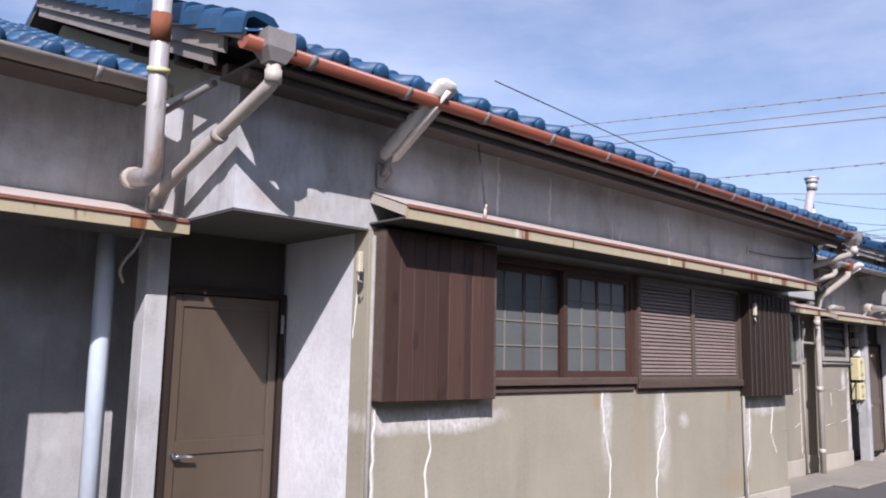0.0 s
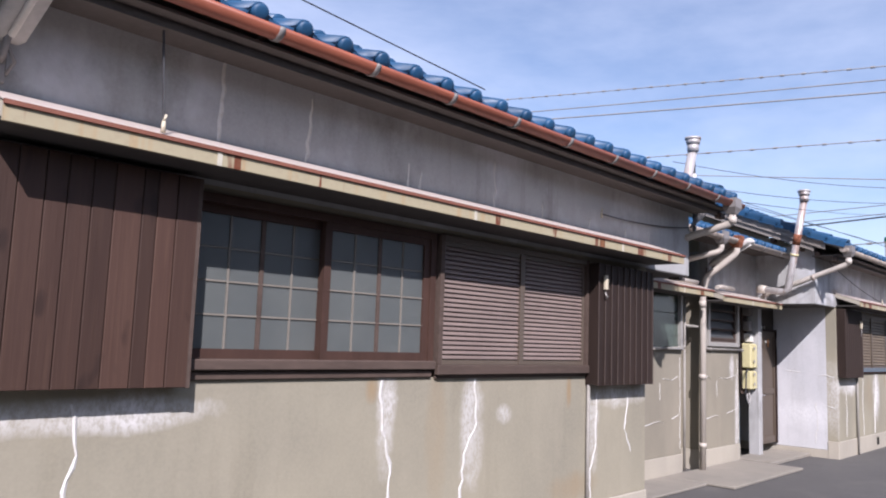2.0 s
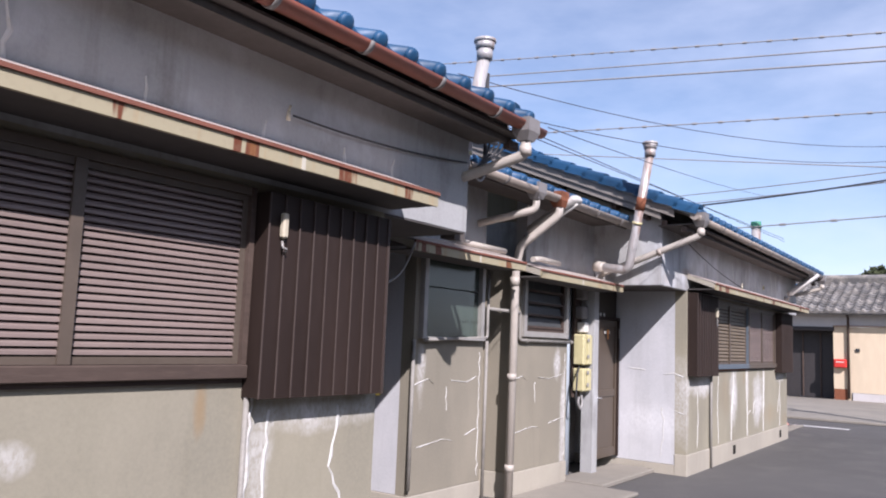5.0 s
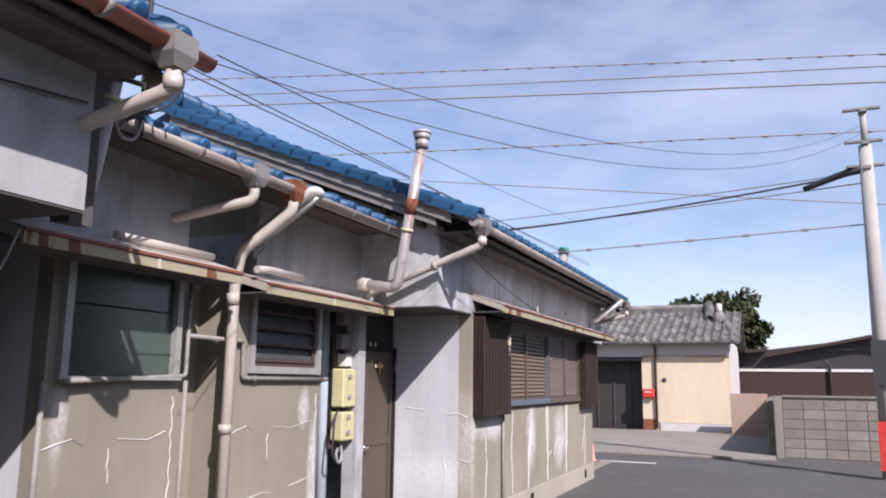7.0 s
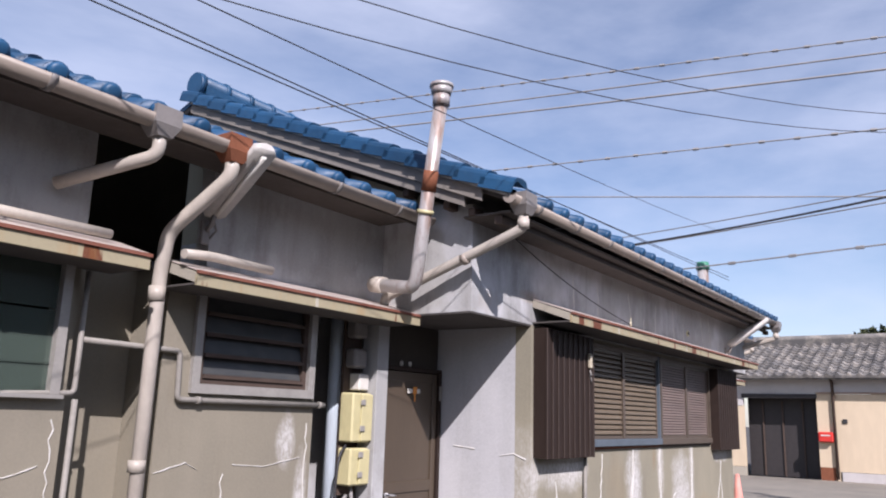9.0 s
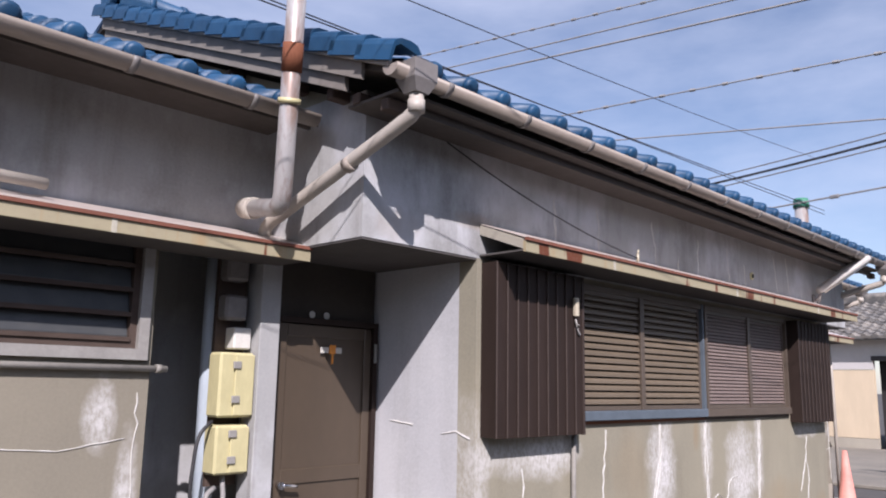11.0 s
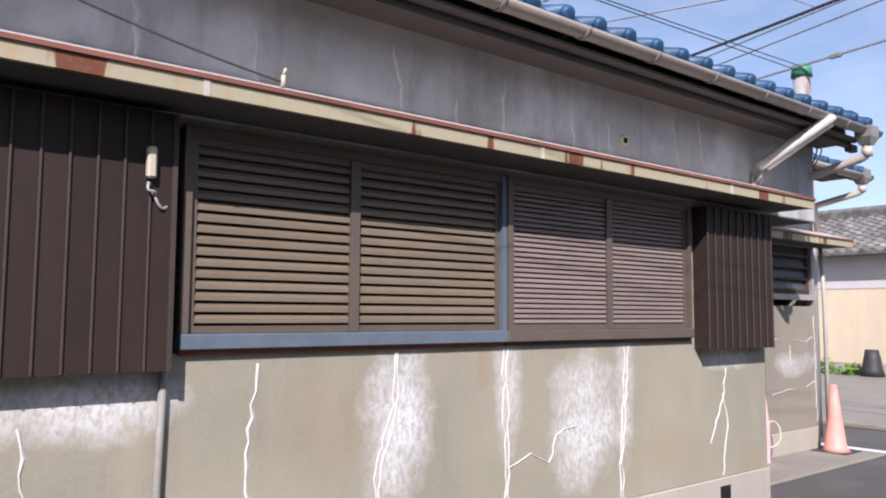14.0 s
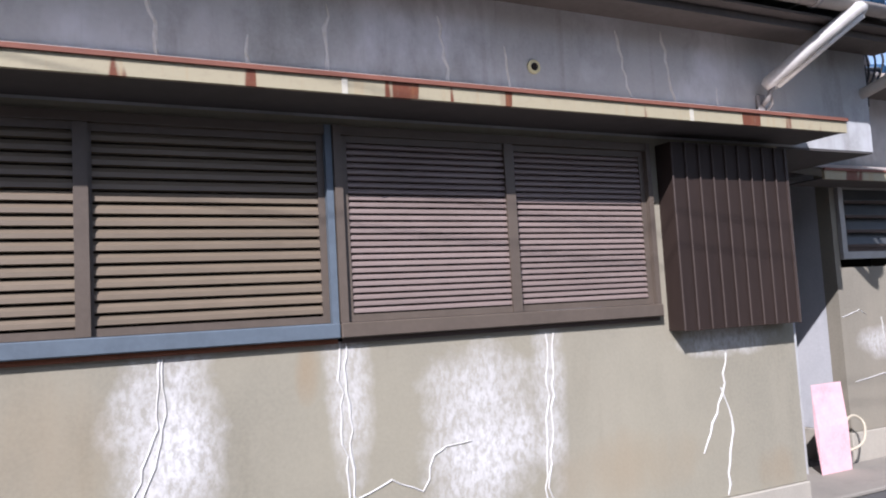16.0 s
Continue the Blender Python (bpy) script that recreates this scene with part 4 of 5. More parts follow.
def corner_window(name, x0, x1, z0, z1, F):
    """Green tinted window with a projecting sash."""
    w = thing(name, ((x0 + x1) / 2, F, z0), "green-tinted window with two horizontal panes and grey frame", "window", "", "structure")
    fr = bmesh.new()
    for xa, xb in ((x0 - 0.03, x0 + 0.02), (x1 - 0.02, x1 + 0.03)):
        box(fr, xa, xb, F - 0.05, F + 0.05, z0 - 0.02, z1)
    box(fr, x0 + 0.02, x1 - 0.02, F - 0.05, F + 0.05, z1 - 0.03, z1)
    part("window_frame", fr, M_frame_al, w)
    part("window_sill", block(x0 - 0.04, x1 + 0.05, F - 0.055, F + 0.02, z0 - 0.04, z0 - 0.021), M_frame_al, w)
    zs = z0 + 0.13
    for za, zb in ((z0 - 0.02, zs - 0.006), (zs + 0.006, zs + 0.26), (zs + 0.27, z1 - 0.03)):
        p = part("pane", block(x0 + 0.02, x1 - 0.02, F - 0.006, F + 0.002, za, zb), M_green, w)
        p.visible_shadow = False
    part("glazing_bar", block(x0 + 0.02, x1 - 0.02, F - 0.012, F + 0.006, zs - 0.006, zs + 0.006), M_green, w)
    # black sheet paints the dark interior behind the green glass
    part("inner_backing", block(x0, x1, F + 0.10, F + 0.105, z0, z1), M_dark, w)
    return w


def low_roof(x0, x1, F, dz, label):
    """The lower roof over the bays: wall band, deck, tiles and gutter."""
    r = thing("low_roof", ((x0 + x1) / 2, F, 2.9), label, "roof", "low roofs", "structure")
    ey, ez, ry = F - 0.53, 2.90 + dz, F + 2.6
    deck = bmesh.new()
    slab(deck, x0, x1, ey + 0.03, ez - 0.012, ry, ez - 0.012 + (ry - ey) * SLOPE, 0.05)
    roof = part("roof_deck", deck, M_eave, r)
    tiled_slope(roof, x0, x1, ey + 0.02, ez + 0.0, ry, 3)
    gutter(r, x0 - 0.02, x1 - 0.02, ey + 0.03, ez - 0.01, M_gut)
    part("rafter_board", block(x0, x1, ey + 0.1, F - 0.001, ez + 0.0, ez + 0.014), M_eave, r)
    part("eave_fascia", block(x0, x1, ey + 0.1, ey + 0.12, ez - 0.06, ez - 0.001), M_eave, r)
    return r


YB, ZC = 4.50, 2.23
# house a's far bay, the gap, house b's near bay; the same at both outer ends
RB = (7.10, 8.155)
LBS = ((-3.3, -1.85), (-2.77, -1.555))
bays = []
for X0, dz, LB in ((A0, 0.0, LBS[0]), (B0, DB, LBS[1])):
    lx0, lx1 = X0 + LB[0], X0 + LB[1]
    rx0, rx1 = X0 + RB[0], X0 + RB[1]
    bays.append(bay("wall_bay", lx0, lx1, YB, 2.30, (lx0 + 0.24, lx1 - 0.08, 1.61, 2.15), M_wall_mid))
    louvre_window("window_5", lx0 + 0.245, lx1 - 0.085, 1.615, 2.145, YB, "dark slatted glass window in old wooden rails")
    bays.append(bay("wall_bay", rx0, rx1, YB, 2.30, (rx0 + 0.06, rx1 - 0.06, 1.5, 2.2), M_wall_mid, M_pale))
    # upper band over bay and entrance
    solo("wall_upper", block(lx0 + 0.24, X0 + OV0 - 0.002, YB, YB + 0.12, 2.302, 2.95), M_upper, "grey rendered band above the service bay", "wall", kind="structure")
    solo("wall_upper", block(X0 + OV1 + 0.002, rx1, YB, YB + 0.12, 2.302, 2.95), M_upper, "grey rendered band above the service bay", "wall", kind="structure")
    # slot beside the bay: back wall, post, deep side
    solo("wall_slot", block(lx1 + 0.001, X0 + 0.0, YB + 0.62, YB + 0.72, 0, 2.3), M_upper, "grey rendered back wall of the meter recess", "wall", kind="structure")
    solo("wall_slot", block(X0 + LOW, rx0 - 0.001, YB + 0.75, YB + 0.85, 0, 2.3), M_upper, "grey rendered back wall of the shaded entrance recess", "wall", kind="structure")
    for xp in (X0 - 0.955, X0 + LOW + 0.825):
        solo("door_post", block(xp, xp + 0.13, YB - 0.05, YB + 0.1, 0.02, SOF + dz - 0.002, bevel=0.004), M_upper, "grey rendered post beside the entrance door", "post", "door posts", "structure")
    # recess ceilings take the soffit colour darkened for shade
    solo("soffit", block(lx0 - 0.05, X0 + OV0 + 0.1, YB + 0.121, YB + 1.5, 2.26, 2.30), M_soffit, "recess ceiling coloured dark for shade", "soffit", kind="structure")
    solo("soffit", block(X0 + OV1 - 0.1, rx1, YB + 0.121, YB + 1.5, 2.26, 2.30), M_soffit, "recess ceiling coloured dark for shade", "soffit", kind="structure")
    canopy(X0 - 2.86, X0 + OV0 + 0.02, YB, ZC + dz, 0.36, "thin rusty canopy over the service bay", 0.105)
    canopy(X0 + 6.62, X0 + 8.32, YB, ZC + dz, 0.34, "thin rusty canopy over the service bay", 0.105)
corner_window("window_6", A0 + RB[0] + 0.09, A0 + RB[1] - 0.09, 1.54, 2.2, YB)
louvre_window("window_7", B0 + RB[0] + 0.12, B0 + RB[1] - 0.12, 1.62, 2.12, YB, "dark slatted glass window under a thin canopy")
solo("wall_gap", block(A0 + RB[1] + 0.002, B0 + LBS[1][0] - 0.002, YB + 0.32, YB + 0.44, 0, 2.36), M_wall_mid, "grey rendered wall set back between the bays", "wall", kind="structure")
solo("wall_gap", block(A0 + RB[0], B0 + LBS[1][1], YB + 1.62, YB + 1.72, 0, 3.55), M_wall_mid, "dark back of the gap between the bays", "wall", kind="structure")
low_roof(A0 + OV1 + 0.17, B0 - 0.95, YB, 0.0, "low blue-tiled roof over the bays between houses")
low_roof(A0 - 7.4, A0 - 1.07, YB, 0.03, "low blue-tiled roof over the service bay")
low_roof(B0 + OV1 + 0.17, B0 + 8.4, YB, -0.03, "low blue-tiled roof over the service bay")
# plain ends that close the terrace
solo("wall_end", block(A0 - 8.0, A0 + LBS[0][0], YB + 0.1, YB + 0.25, 0, 3.0), M_wall_mid, "grey rendered wall further along the terrace", "wall", kind="structure")
solo("wall_back", block(A0 - 8.0, B0 + 8.3, 10.4, 10.55, 0, 3.0), M_wall_mid, "plain rendered rear wall of the terrace", "wall", kind="structure")
# unseen added wall: closes the lane and cuts low sky light
solo("sky_block_wall", block(-12, 20.5, -6.2, -6.0, 0, 4.2), M_brown_siding, "added unseen dark wall closing the lane against low sky light", "wall", kind="structure")

# filler joints on the bays
for b, x0, x1 in ((bays[2], B0 + LBS[1][0], B0 + LBS[1][1]), (bays[1], A0 + RB[0], A0 + RB[1]), (bays[0], A0 + LBS[0][0], A0 + LBS[0][1]), (bays[3], B0 + RB[0], B0 + RB[1])):
    bead(b, YB, [((x0 + 0.02, 1.12), (x0 + 0.22, 1.17), (x0 + 0.3, 1.13)), ((x0 + 0.55, 1.15), (x0 + 0.8, 1.13), (x1 - 0.1, 1.18)), ((x0 + 0.1, 0.62), (x0 + 0.45, 0.66), (x0 + 0.6, 0.64)),
                 ((x0 + 0.8, 0.67), (x1 - 0.05, 0.72)), ((x1 - 0.05, 1.4), (x1 - 0.04, 0.3)), ((x0 + 0.48, 1.1), (x0 + 0.50, 0.9))], 0.008)

# ---- rainwater pipes, hoppers ----
def hopper(at, mat, label):
    x, y, z = at
    h = bmesh.new()
    top = [h.verts.new((x + a * 0.075, y + b * 0.065, z)) for a, b in ((-1, -1), (1, -1), (1, 1), (-1, 1))]
    mid = [h.verts.new((x + a * 0.075, y + b * 0.065, z - 0.09)) for a, b in ((-1, -1), (1, -1), (1, 1), (-1, 1))]
    bot = [h.verts.new((x + a * 0.042, y + b * 0.042, z - 0.15)) for a, b in ((-1, -1), (1, -1), (1, 1), (-1, 1))]
    for p, q in ((top, mid), (mid, bot)):
        for j in range(4):
            h.faces.new((p[j], p[(j + 1) % 4], q[(j + 1) % 4], q[j]))
    h.faces.new(top[::-1])
    h.faces.new(bot)
    return solo("rain_hopper", h, mat, label, "rain hopper", "rain hoppers")


PV = "grey plastic rainwater pipe bracketed on the wall"
for X0, F, dz in ((A0, FA, 0.0), (B0, FB, DB)):
    hx = X0 - 0.955
    hopper((hx, F - 0.46, 3.01 + dz), M_hopper, "grey plastic rain hopper under the gutter end")
    pipe("rain_pipe", [(hx, F - 0.46, 2.87 + dz), (hx, F - 0.46, 2.77 + dz), (hx - 0.06, F + 0.42, 2.44 + dz), (hx - 0.07, F + 0.66, 2.36 + dz), (hx - 0.07, F + 0.68, 2.28 + dz)], 0.036, M_pvc, PV, "rain pipe", "rain pipes", 0.06,
         [((hx, F - 0.46, 2.83 + dz), (hx, F - 0.46, 2.77 + dz)), ((hx - 0.03, F - 0.03, 2.60 + dz), (hx - 0.033, F + 0.01, 2.586 + dz), M_gut)])
    # the slanting rear offset pipe behind it
    ex = X0 + 6.47
    hopper((ex, F - 0.45, 2.98 + dz), M_hopper, "grey plastic rain hopper under the gutter end")
    pipe("rain_pipe", [(ex, F - 0.45, 2.84 + dz), (ex, F - 0.45, 2.74 + dz), (ex - 0.05, F + 0.0, 2.62 + dz), (ex - 0.03, F + 0.3, 2.56 + dz)], 0.036, M_pvc, PV, "rain pipe", "rain pipes", 0.06,
         [((ex, F - 0.45, 2.80 + dz), (ex, F - 0.45, 2.74 + dz))])

# downpipes of the low roofs
gx = 10.97
hopper((gx, 4.0, 2.94), M_hopper, "grey plastic rain hopper on the low gutter")
pipe("rain_pipe", [(gx, 4.0, 2.81), (gx, 4.0, 2.70), (gx - 0.25, 4.46, 2.56)], 0.034, M_pvc, PV, "rain pipe", "rain pipes")
hopper((11.43, 4.0, 2.94), M_rust, "rust-brown rain hopper on the low gutter")
pipe("rain_pipe", [(11.43, 4.0, 2.81), (11.43, 4.0, 2.72), (11.32, 4.35, 2.42), (11.33, 4.40, 2.2), (11.31, 4.40, 0.02)], 0.04, M_pvc, "long grey plastic downpipe between the bays", "rain pipe", "rain pipes", 0.06,
     [((11.32, 4.40, 2.12), (11.32, 4.40, 2.04)), ((11.31, 4.40, 1.2), (11.31, 4.40, 1.14)), ((11.31, 4.40, 0.36), (11.31, 4.40, 0.30))])
hopper((22.45, 4.0, 2.91), M_hopper, "grey plastic rain hopper on the low gutter end")
pipe("rain_pipe", [(22.45, 4.0, 2.78), (22.45, 4.0, 2.68), (22.30, 4.44, 2.56), (22.42, 4.45, 2.3)], 0.034, M_pvc, PV, "rain pipe", "rain pipes", 0.06,
     [((22.45, 4.0, 2.74), (22.45, 4.0, 2.68))])
# tubes in place of canopy flashing, and drain pipes in the recesses
for X0 in (A0, B0):
    pipe("canopy_tube", [(X0 - 2.9, YB - 0.28, 2.29), (X0 - 2.7, YB - 0.25, 2.315), (X0 - 2.2, YB - 0.2, 2.32)], 0.027, M_pvc, "weathered pinkish tube in place of the canopy flashing", "pipe", "canopy pipes")
    pipe("vent_pipe", [(X0 - 1.09, YB + 0.24, 2.258), (X0 - 1.09, YB + 0.24, 1.9), (X0 - 1.08, YB + 0.24, 0.02)], 0.055, M_pvc_blue, "thick pale blue drain pipe in the recess", "pipe", "drain pipes")
pipe("canopy_tube", [(10.1, YB - 0.2, 2.325), (10.95, YB - 0.2, 2.325)], 0.025, M_pvc, "weathered pinkish tube in place of the canopy flashing", "pipe", "canopy pipes")
# thin conduits on the bays
M_conduit = simple("weathered_grey_conduit", (0.25, 0.235, 0.21), 0.6, 0, 0.3, 0.5, 9.0)
CD = "thin weathered conduit clipped to the render"
pipe("conduit", [(10.96, YB - 0.03, 2.15), (10.96, YB - 0.03, 1.53), (9.95, YB - 0.06, 1.49)], 0.014, M_conduit, CD, "conduit", "conduits", 0.03)
pipe("conduit", [(10.97, YB - 0.02, 1.80), (11.56, YB - 0.03, 1.79), (11.57, YB - 0.03, 1.52), (12.76, YB - 0.03, 1.52)], 0.016, M_conduit, CD, "conduit", "conduits", 0.03,
     [((11.7, YB - 0.03, 1.52), (11.73, YB - 0.03, 1.52)), ((12.7, YB - 0.03, 1.52), (12.73, YB - 0.03, 1.52))])
pipe("conduit", [(10.975, YB - 0.02, 1.50), (10.97, YB - 0.02, 0.05)], 0.015, M_conduit, CD, "conduit", "conduits", 0.03)
pipe("vent_pipe", [(1.80, 3.70, 2.90), (1.76, 4.40, 2.84)], 0.018, M_hopper, "short dark grey pipe across the gable end", "pipe", "gable pipes")
pipe("conduit", [(9.86, YB - 0.02, 1.49), (9.86, YB - 0.02, 0.3)], 0.016, M_conduit, CD, "conduit", "conduits", 0.03)
pipe("conduit", [(22.45, YB - 0.05, 2.12), (22.5, YB - 0.05, 1.5), (22.5, YB - 0.05, 0.05)], 0.022, M_pvc, CD, "conduit", "conduits", 0.03)
pipe("conduit", [(15.16, FB - 0.03, 1.17), (15.15, FB - 0.03, 0.7), (15.15, FB - 0.03, 0.0)], 0.016, M_conduit, CD, "conduit", "conduits", 0.03)
pipe("conduit", [(2.80, FA - 0.025, 2.2), (2.80, FA - 0.025, 0.0)], 0.014, M_conduit, CD, "conduit", "conduits", 0.03)
pipe("conduit", [(7.37, FA - 0.025, 1.19), (7.37, FA - 0.025, 0.0)], 0.014, M_conduit, CD, "conduit", "conduits", 0.03)

# ---- flues ----
def flue(x, y0, z0, y1, z1, label, cap=None, xt=0.0):
    f = thing("flue", (x, y0, z0), label, "flue", "flues")
    r = 0.048
    part("flue_pipe", tube(bmesh.new(), rounded([(x + 0.04, y0 + 0.40, z0 + 0.06), (x, y0, z0), (x + xt, y1, z1)], 0.08), r, 14), M_flue, f)
    part("elbow", tube(bmesh.new(), [(x + 0.045, y0 + 0.42, z0 + 0.065), (x + 0.03, y0 + 0.30, z0 + 0.045)], r + 0.012, 14), M_pvc, f)
    a, b = Vector((x, y0, z0)), Vector((x + xt, y1, z1))
    part("rusty_band", tube(bmesh.new(), [a.lerp(b, 0.52), a.lerp(b, 0.63)], r + 0.004, 14), M_rust, f, "rusty band")
    part("collar", tube(bmesh.new(), [a.lerp(b, 0.40), a.lerp(b, 0.42)], r + 0.01, 14), M_cream, f)
    cp = bmesh.new()
    tube(cp, [b - Vector((0, 0, 0.03)), b + Vector((0, 0, 0.05))], r + 0.012, 14)
    tube(cp, [b + Vector((0, 0, 0.05)), b + Vector((0, 0, 0.10))], r + 0.02, 14, r + 0.03)
    tube(cp, [b + Vector((0, 0, 0.101)), b + Vector((0, 0, 0.125))], r + 0.036, 14)
    part("flue_cap", cp, cap or M_flue, f)
    return f


flue(13.05, 3.95, 2.34, 3.65, 3.60, "slanting metal flue pipe with rusty band and cap", xt=-0.17)
flue(1.60, 3.93, 2.40, 3.68, 3.70, "slanting metal flue pipe with rusty band and cap", xt=-0.12)
flue(9.55, 3.95, 2.40, 3.70, 3.62, "grey metal flue rising behind the eave")
fl = thing("flue", (23.3, 5.0, 2.6), "white flue with a green cap behind the roof", "flue", "flues")
part("flue_pipe", tube(bmesh.new(), [(23.3, 5.0, 0.0), (23.3, 5.0, 4.30)], 0.10, 14), M_flue, fl)
part("flue_cap", tube(bmesh.new(), [(23.3, 5.0, 4.30), (23.3, 5.0, 4.44)], 0.125, 14, 0.11), M_greencap, fl)

# ---- outdoor lamps ----
def street_lamp(base, tip, label):
    l = thing("wall_lamp", base, label, "lamp", "wall lamps")
    a, b = Vector(base), Vector(tip)
    d = (b - a).normalized()
    side = d.cross(Vector((0, 0, 1))).normalized()
    up = side.cross(d)
    s = a + Vector((0, -0.07, 0.08))
    cover = bmesh.new()
    prof = [(-0.068, -0.018), (-0.074, 0.012), (-0.055, 0.048), (0, 0.066), (0.055, 0.048), (0.074, 0.012), (0.068, -0.018)]
    rings = []
    for t2, sc in ((0.0, 0.7), (0.05, 1.0), (0.5, 1.05), (0.95, 1.0), (1.0, 0.6)):
        c = s.lerp(b, t2)
        rings.append([cover.verts.new(c + side * u * sc + up * w * sc) for u, w in prof])
    for p, q in zip(rings, rings[1:]):
        for j in range(len(prof)):
            f = cover.faces.new((p[j], p[(j + 1) % 7], q[(j + 1) % 7], q[j]))
            f.smooth = True
    cover.faces.new(rings[0])
    cover.faces.new(rings[-1][::-1])
    part("lamp_cover", cover, M_lampshade, l)
    part("tube", tube(bmesh.new(), [s.lerp(b, 0.08) - up * 0.028, s.lerp(b, 0.93) - up * 0.028], 0.015, 10), M_white, l, "white fluorescent tube")
    br = bmesh.new()
    box(br, a.x - 0.03, a.x + 0.03, a.y - 0.03, a.y - 0.002, a.z - 0.09, a.z + 0.06, bevel=0.006)
    tube(br, [a + Vector((0, -0.03, 0)), a + Vector((0, -0.07, 0.02)), s + d * 0.05], 0.016, 8)
    tube(br, [a + Vector((0.03, -0.02, -0.05)), a + Vector((0.05, -0.06, 0.0)), s + d * 0.03 + side * 0.02], 0.008, 6)
    part("bracket", br, M_hopper, l)
    return l


LL = "weathered fluorescent wall lamp on a rusty bracket"
street_lamp((2.84, FA, 2.58), (2.90, 3.06, 3.03), LL)
street_lamp((11.66, YB, 2.52), (11.53, 3.84, 2.88), LL)
street_lamp((19.70, FB, 2.44), (20.04, 3.18, 2.90), LL)

# ---- meter boxes and small fittings ----
def meter_box(x0, x1, y, z0, z1, label):
    m = thing("meter_box", ((x0 + x1) / 2, y, z0), label, "meter box", "meter boxes")
    part("housing", block(x0, x1, y - 0.13, y, z0, z1, bevel=0.012), M_cream, m)
    xs = x0 + (x1 - x0) * 0.42
    part("front_cover", block(xs, x1 - 0.004, y - 0.142, y - 0.131, z0 + 0.01, z1 - 0.01, bevel=0.004), M_cream, m)
    for zz in (z0 + (z1 - z0) * 0.22, z0 + (z1 - z0) * 0.75):
        part("latch", block(xs - 0.02, xs + 0.03, y - 0.153, y - 0.143, zz, zz + 0.04, bevel=0.003), M_frame_al, m)
    return m


ym = 4.61
meter_box(13.07, 13.28, ym, 1.27, 1.62, "cream plastic meter box with two latches")
meter_box(13.07, 13.27, ym, 0.97, 1.23, "small cream plastic meter box with latches")
solo("meter_board", block(13.10, 13.284, ym + 0.002, ym + 0.03, 0.9, 2.22), M_oldwood, "dark wooden backing board for meter boxes", "board", kind="structure")
solo("junction_box", block(13.16, 13.27, ym - 0.1, ym, 1.64, 1.76, bevel=0.008), M_white, "small white junction box above the meter", "junction box")
for za in (1.80, 2.02):
    solo("meter_housing", block(13.10, 13.24, ym - 0.1, ym, za, za + 0.14, bevel=0.015), M_hopper, "old grey electric meter housing", "meter", "electric meters")
pipe("cable", [(13.07, ym - 0.08, 1.25), (12.98, ym - 0.10, 1.18), (12.95, ym - 0.10, 0.85), (13.05, ym - 0.08, 0.80)], 0.01, M_cable, "black cable looping below the meter boxes", "cable", "house cables", 0.08)
pipe("cable", rounded([(13.16, ym - 0.06, 0.97), (13.17, ym - 0.08, 0.82), (13.10, ym - 0.08, 0.76), (13.05, ym - 0.08, 0.86), (13.12, ym - 0.06, 0.9)], 0.05), 0.014, M_cable_grey, "grey looped cable under the meter box", "cable", "house cables", 0.03)
# copper-brown pipe and bracket cluster of house a
pipe("cable", [(1.70, 4.2, 2.35), (1.70, 4.25, 2.1), (1.62, 4.36, 1.95), (1.67, 4.4, 1.88)], 0.008, M_cable_grey, "grey cable hanging by the entrance", "cable", "house cables", 0.08)


M_fuse = simple("aged_cream_plastic", (0.45, 0.40, 0.30), 0.5, 0, 0.4, 0.5, 12)


def sensor(x, y, z, label):
    s = thing("fuse_holder", (x, y, z), label, "fuse holder", "fuse holders")
    part("case", block(x - 0.018, x + 0.018, y - 0.035, y, z - 0.06, z + 0.065, bevel=0.008), M_fuse, s)
    part("clip", tube(bmesh.new(), rounded([(x - 0.01, y - 0.02, z - 0.075), (x - 0.015, y - 0.03, z - 0.11), (x + 0.015, y - 0.03, z - 0.11), (x + 0.02, y - 0.01, z - 0.13)], 0.015), 0.006, 6), M_frame_al, s)
    return s


sensor(2.70, FA - 0.01, 2.03, "white cable fuse holder by the wall corner")
sensor(15.05, FB - 0.118, 1.97, "cream cable fuse holder on the shutter box")
sensor(7.44, FA - 0.118, 2.02, "cream cable fuse holder on the shutter box")
pipe("cable", [(15.06, FB - 0.13, 1.86), (15.10, FB - 0.13, 1.78), (15.16, FB - 0.08, 1.86)], 0.006, M_cable_grey, "thin cable below the fuse holder", "cable", "house cables", 0.05)
vh = thing("wall_vent", (18.125, FB, 2.53), "small round vent hole in the rendered wall", "vent")
part("ring", tube(bmesh.new(), [(18.125, FB - 0.012, 2.53), (18.125, FB, 2.53)], 0.036, 16), M_cream, vh)
# black disc draws the shade inside the vent
part("opening", tube(bmesh.new(), [(18.125, FB - 0.016, 2.53), (18.125, FB - 0.012, 2.53)], 0.020, 12), M_dark, vh)
solo("yellow_tag", block(9.80, 9.86, YB + 0.3, YB + 0.33, 1.02, 1.14, bevel=0.005), M_yellow, "small yellow box in the shaded recess", "meter tag")
hk = thing("gas_hose", (21.2, 4.35, 0.2), "white gas hose with valve by a pink plastic board", "hose")
part("hose", tube(bmesh.new(), rounded([(21.05, 4.45, 0.12), (21.2, 4.3, 0.2), (21.3, 4.35, 0.35), (21.22, 4.4, 0.42), (21.1, 4.42, 0.3)], 0.08), 0.010, 8), M_fuse, hk)
part("valve", block(21.08, 21.2, 4.40, 4.46, 0.04, 0.16, bevel=0.01), M_hopper, hk)
pk = bmesh.new()
slab(pk, 20.80, 21.12, 4.36, 0.36, 4.39, 0.66, 0.36)
solo("pink_board", pk, M_pink, "pink plastic board leaning in the recess", "board")

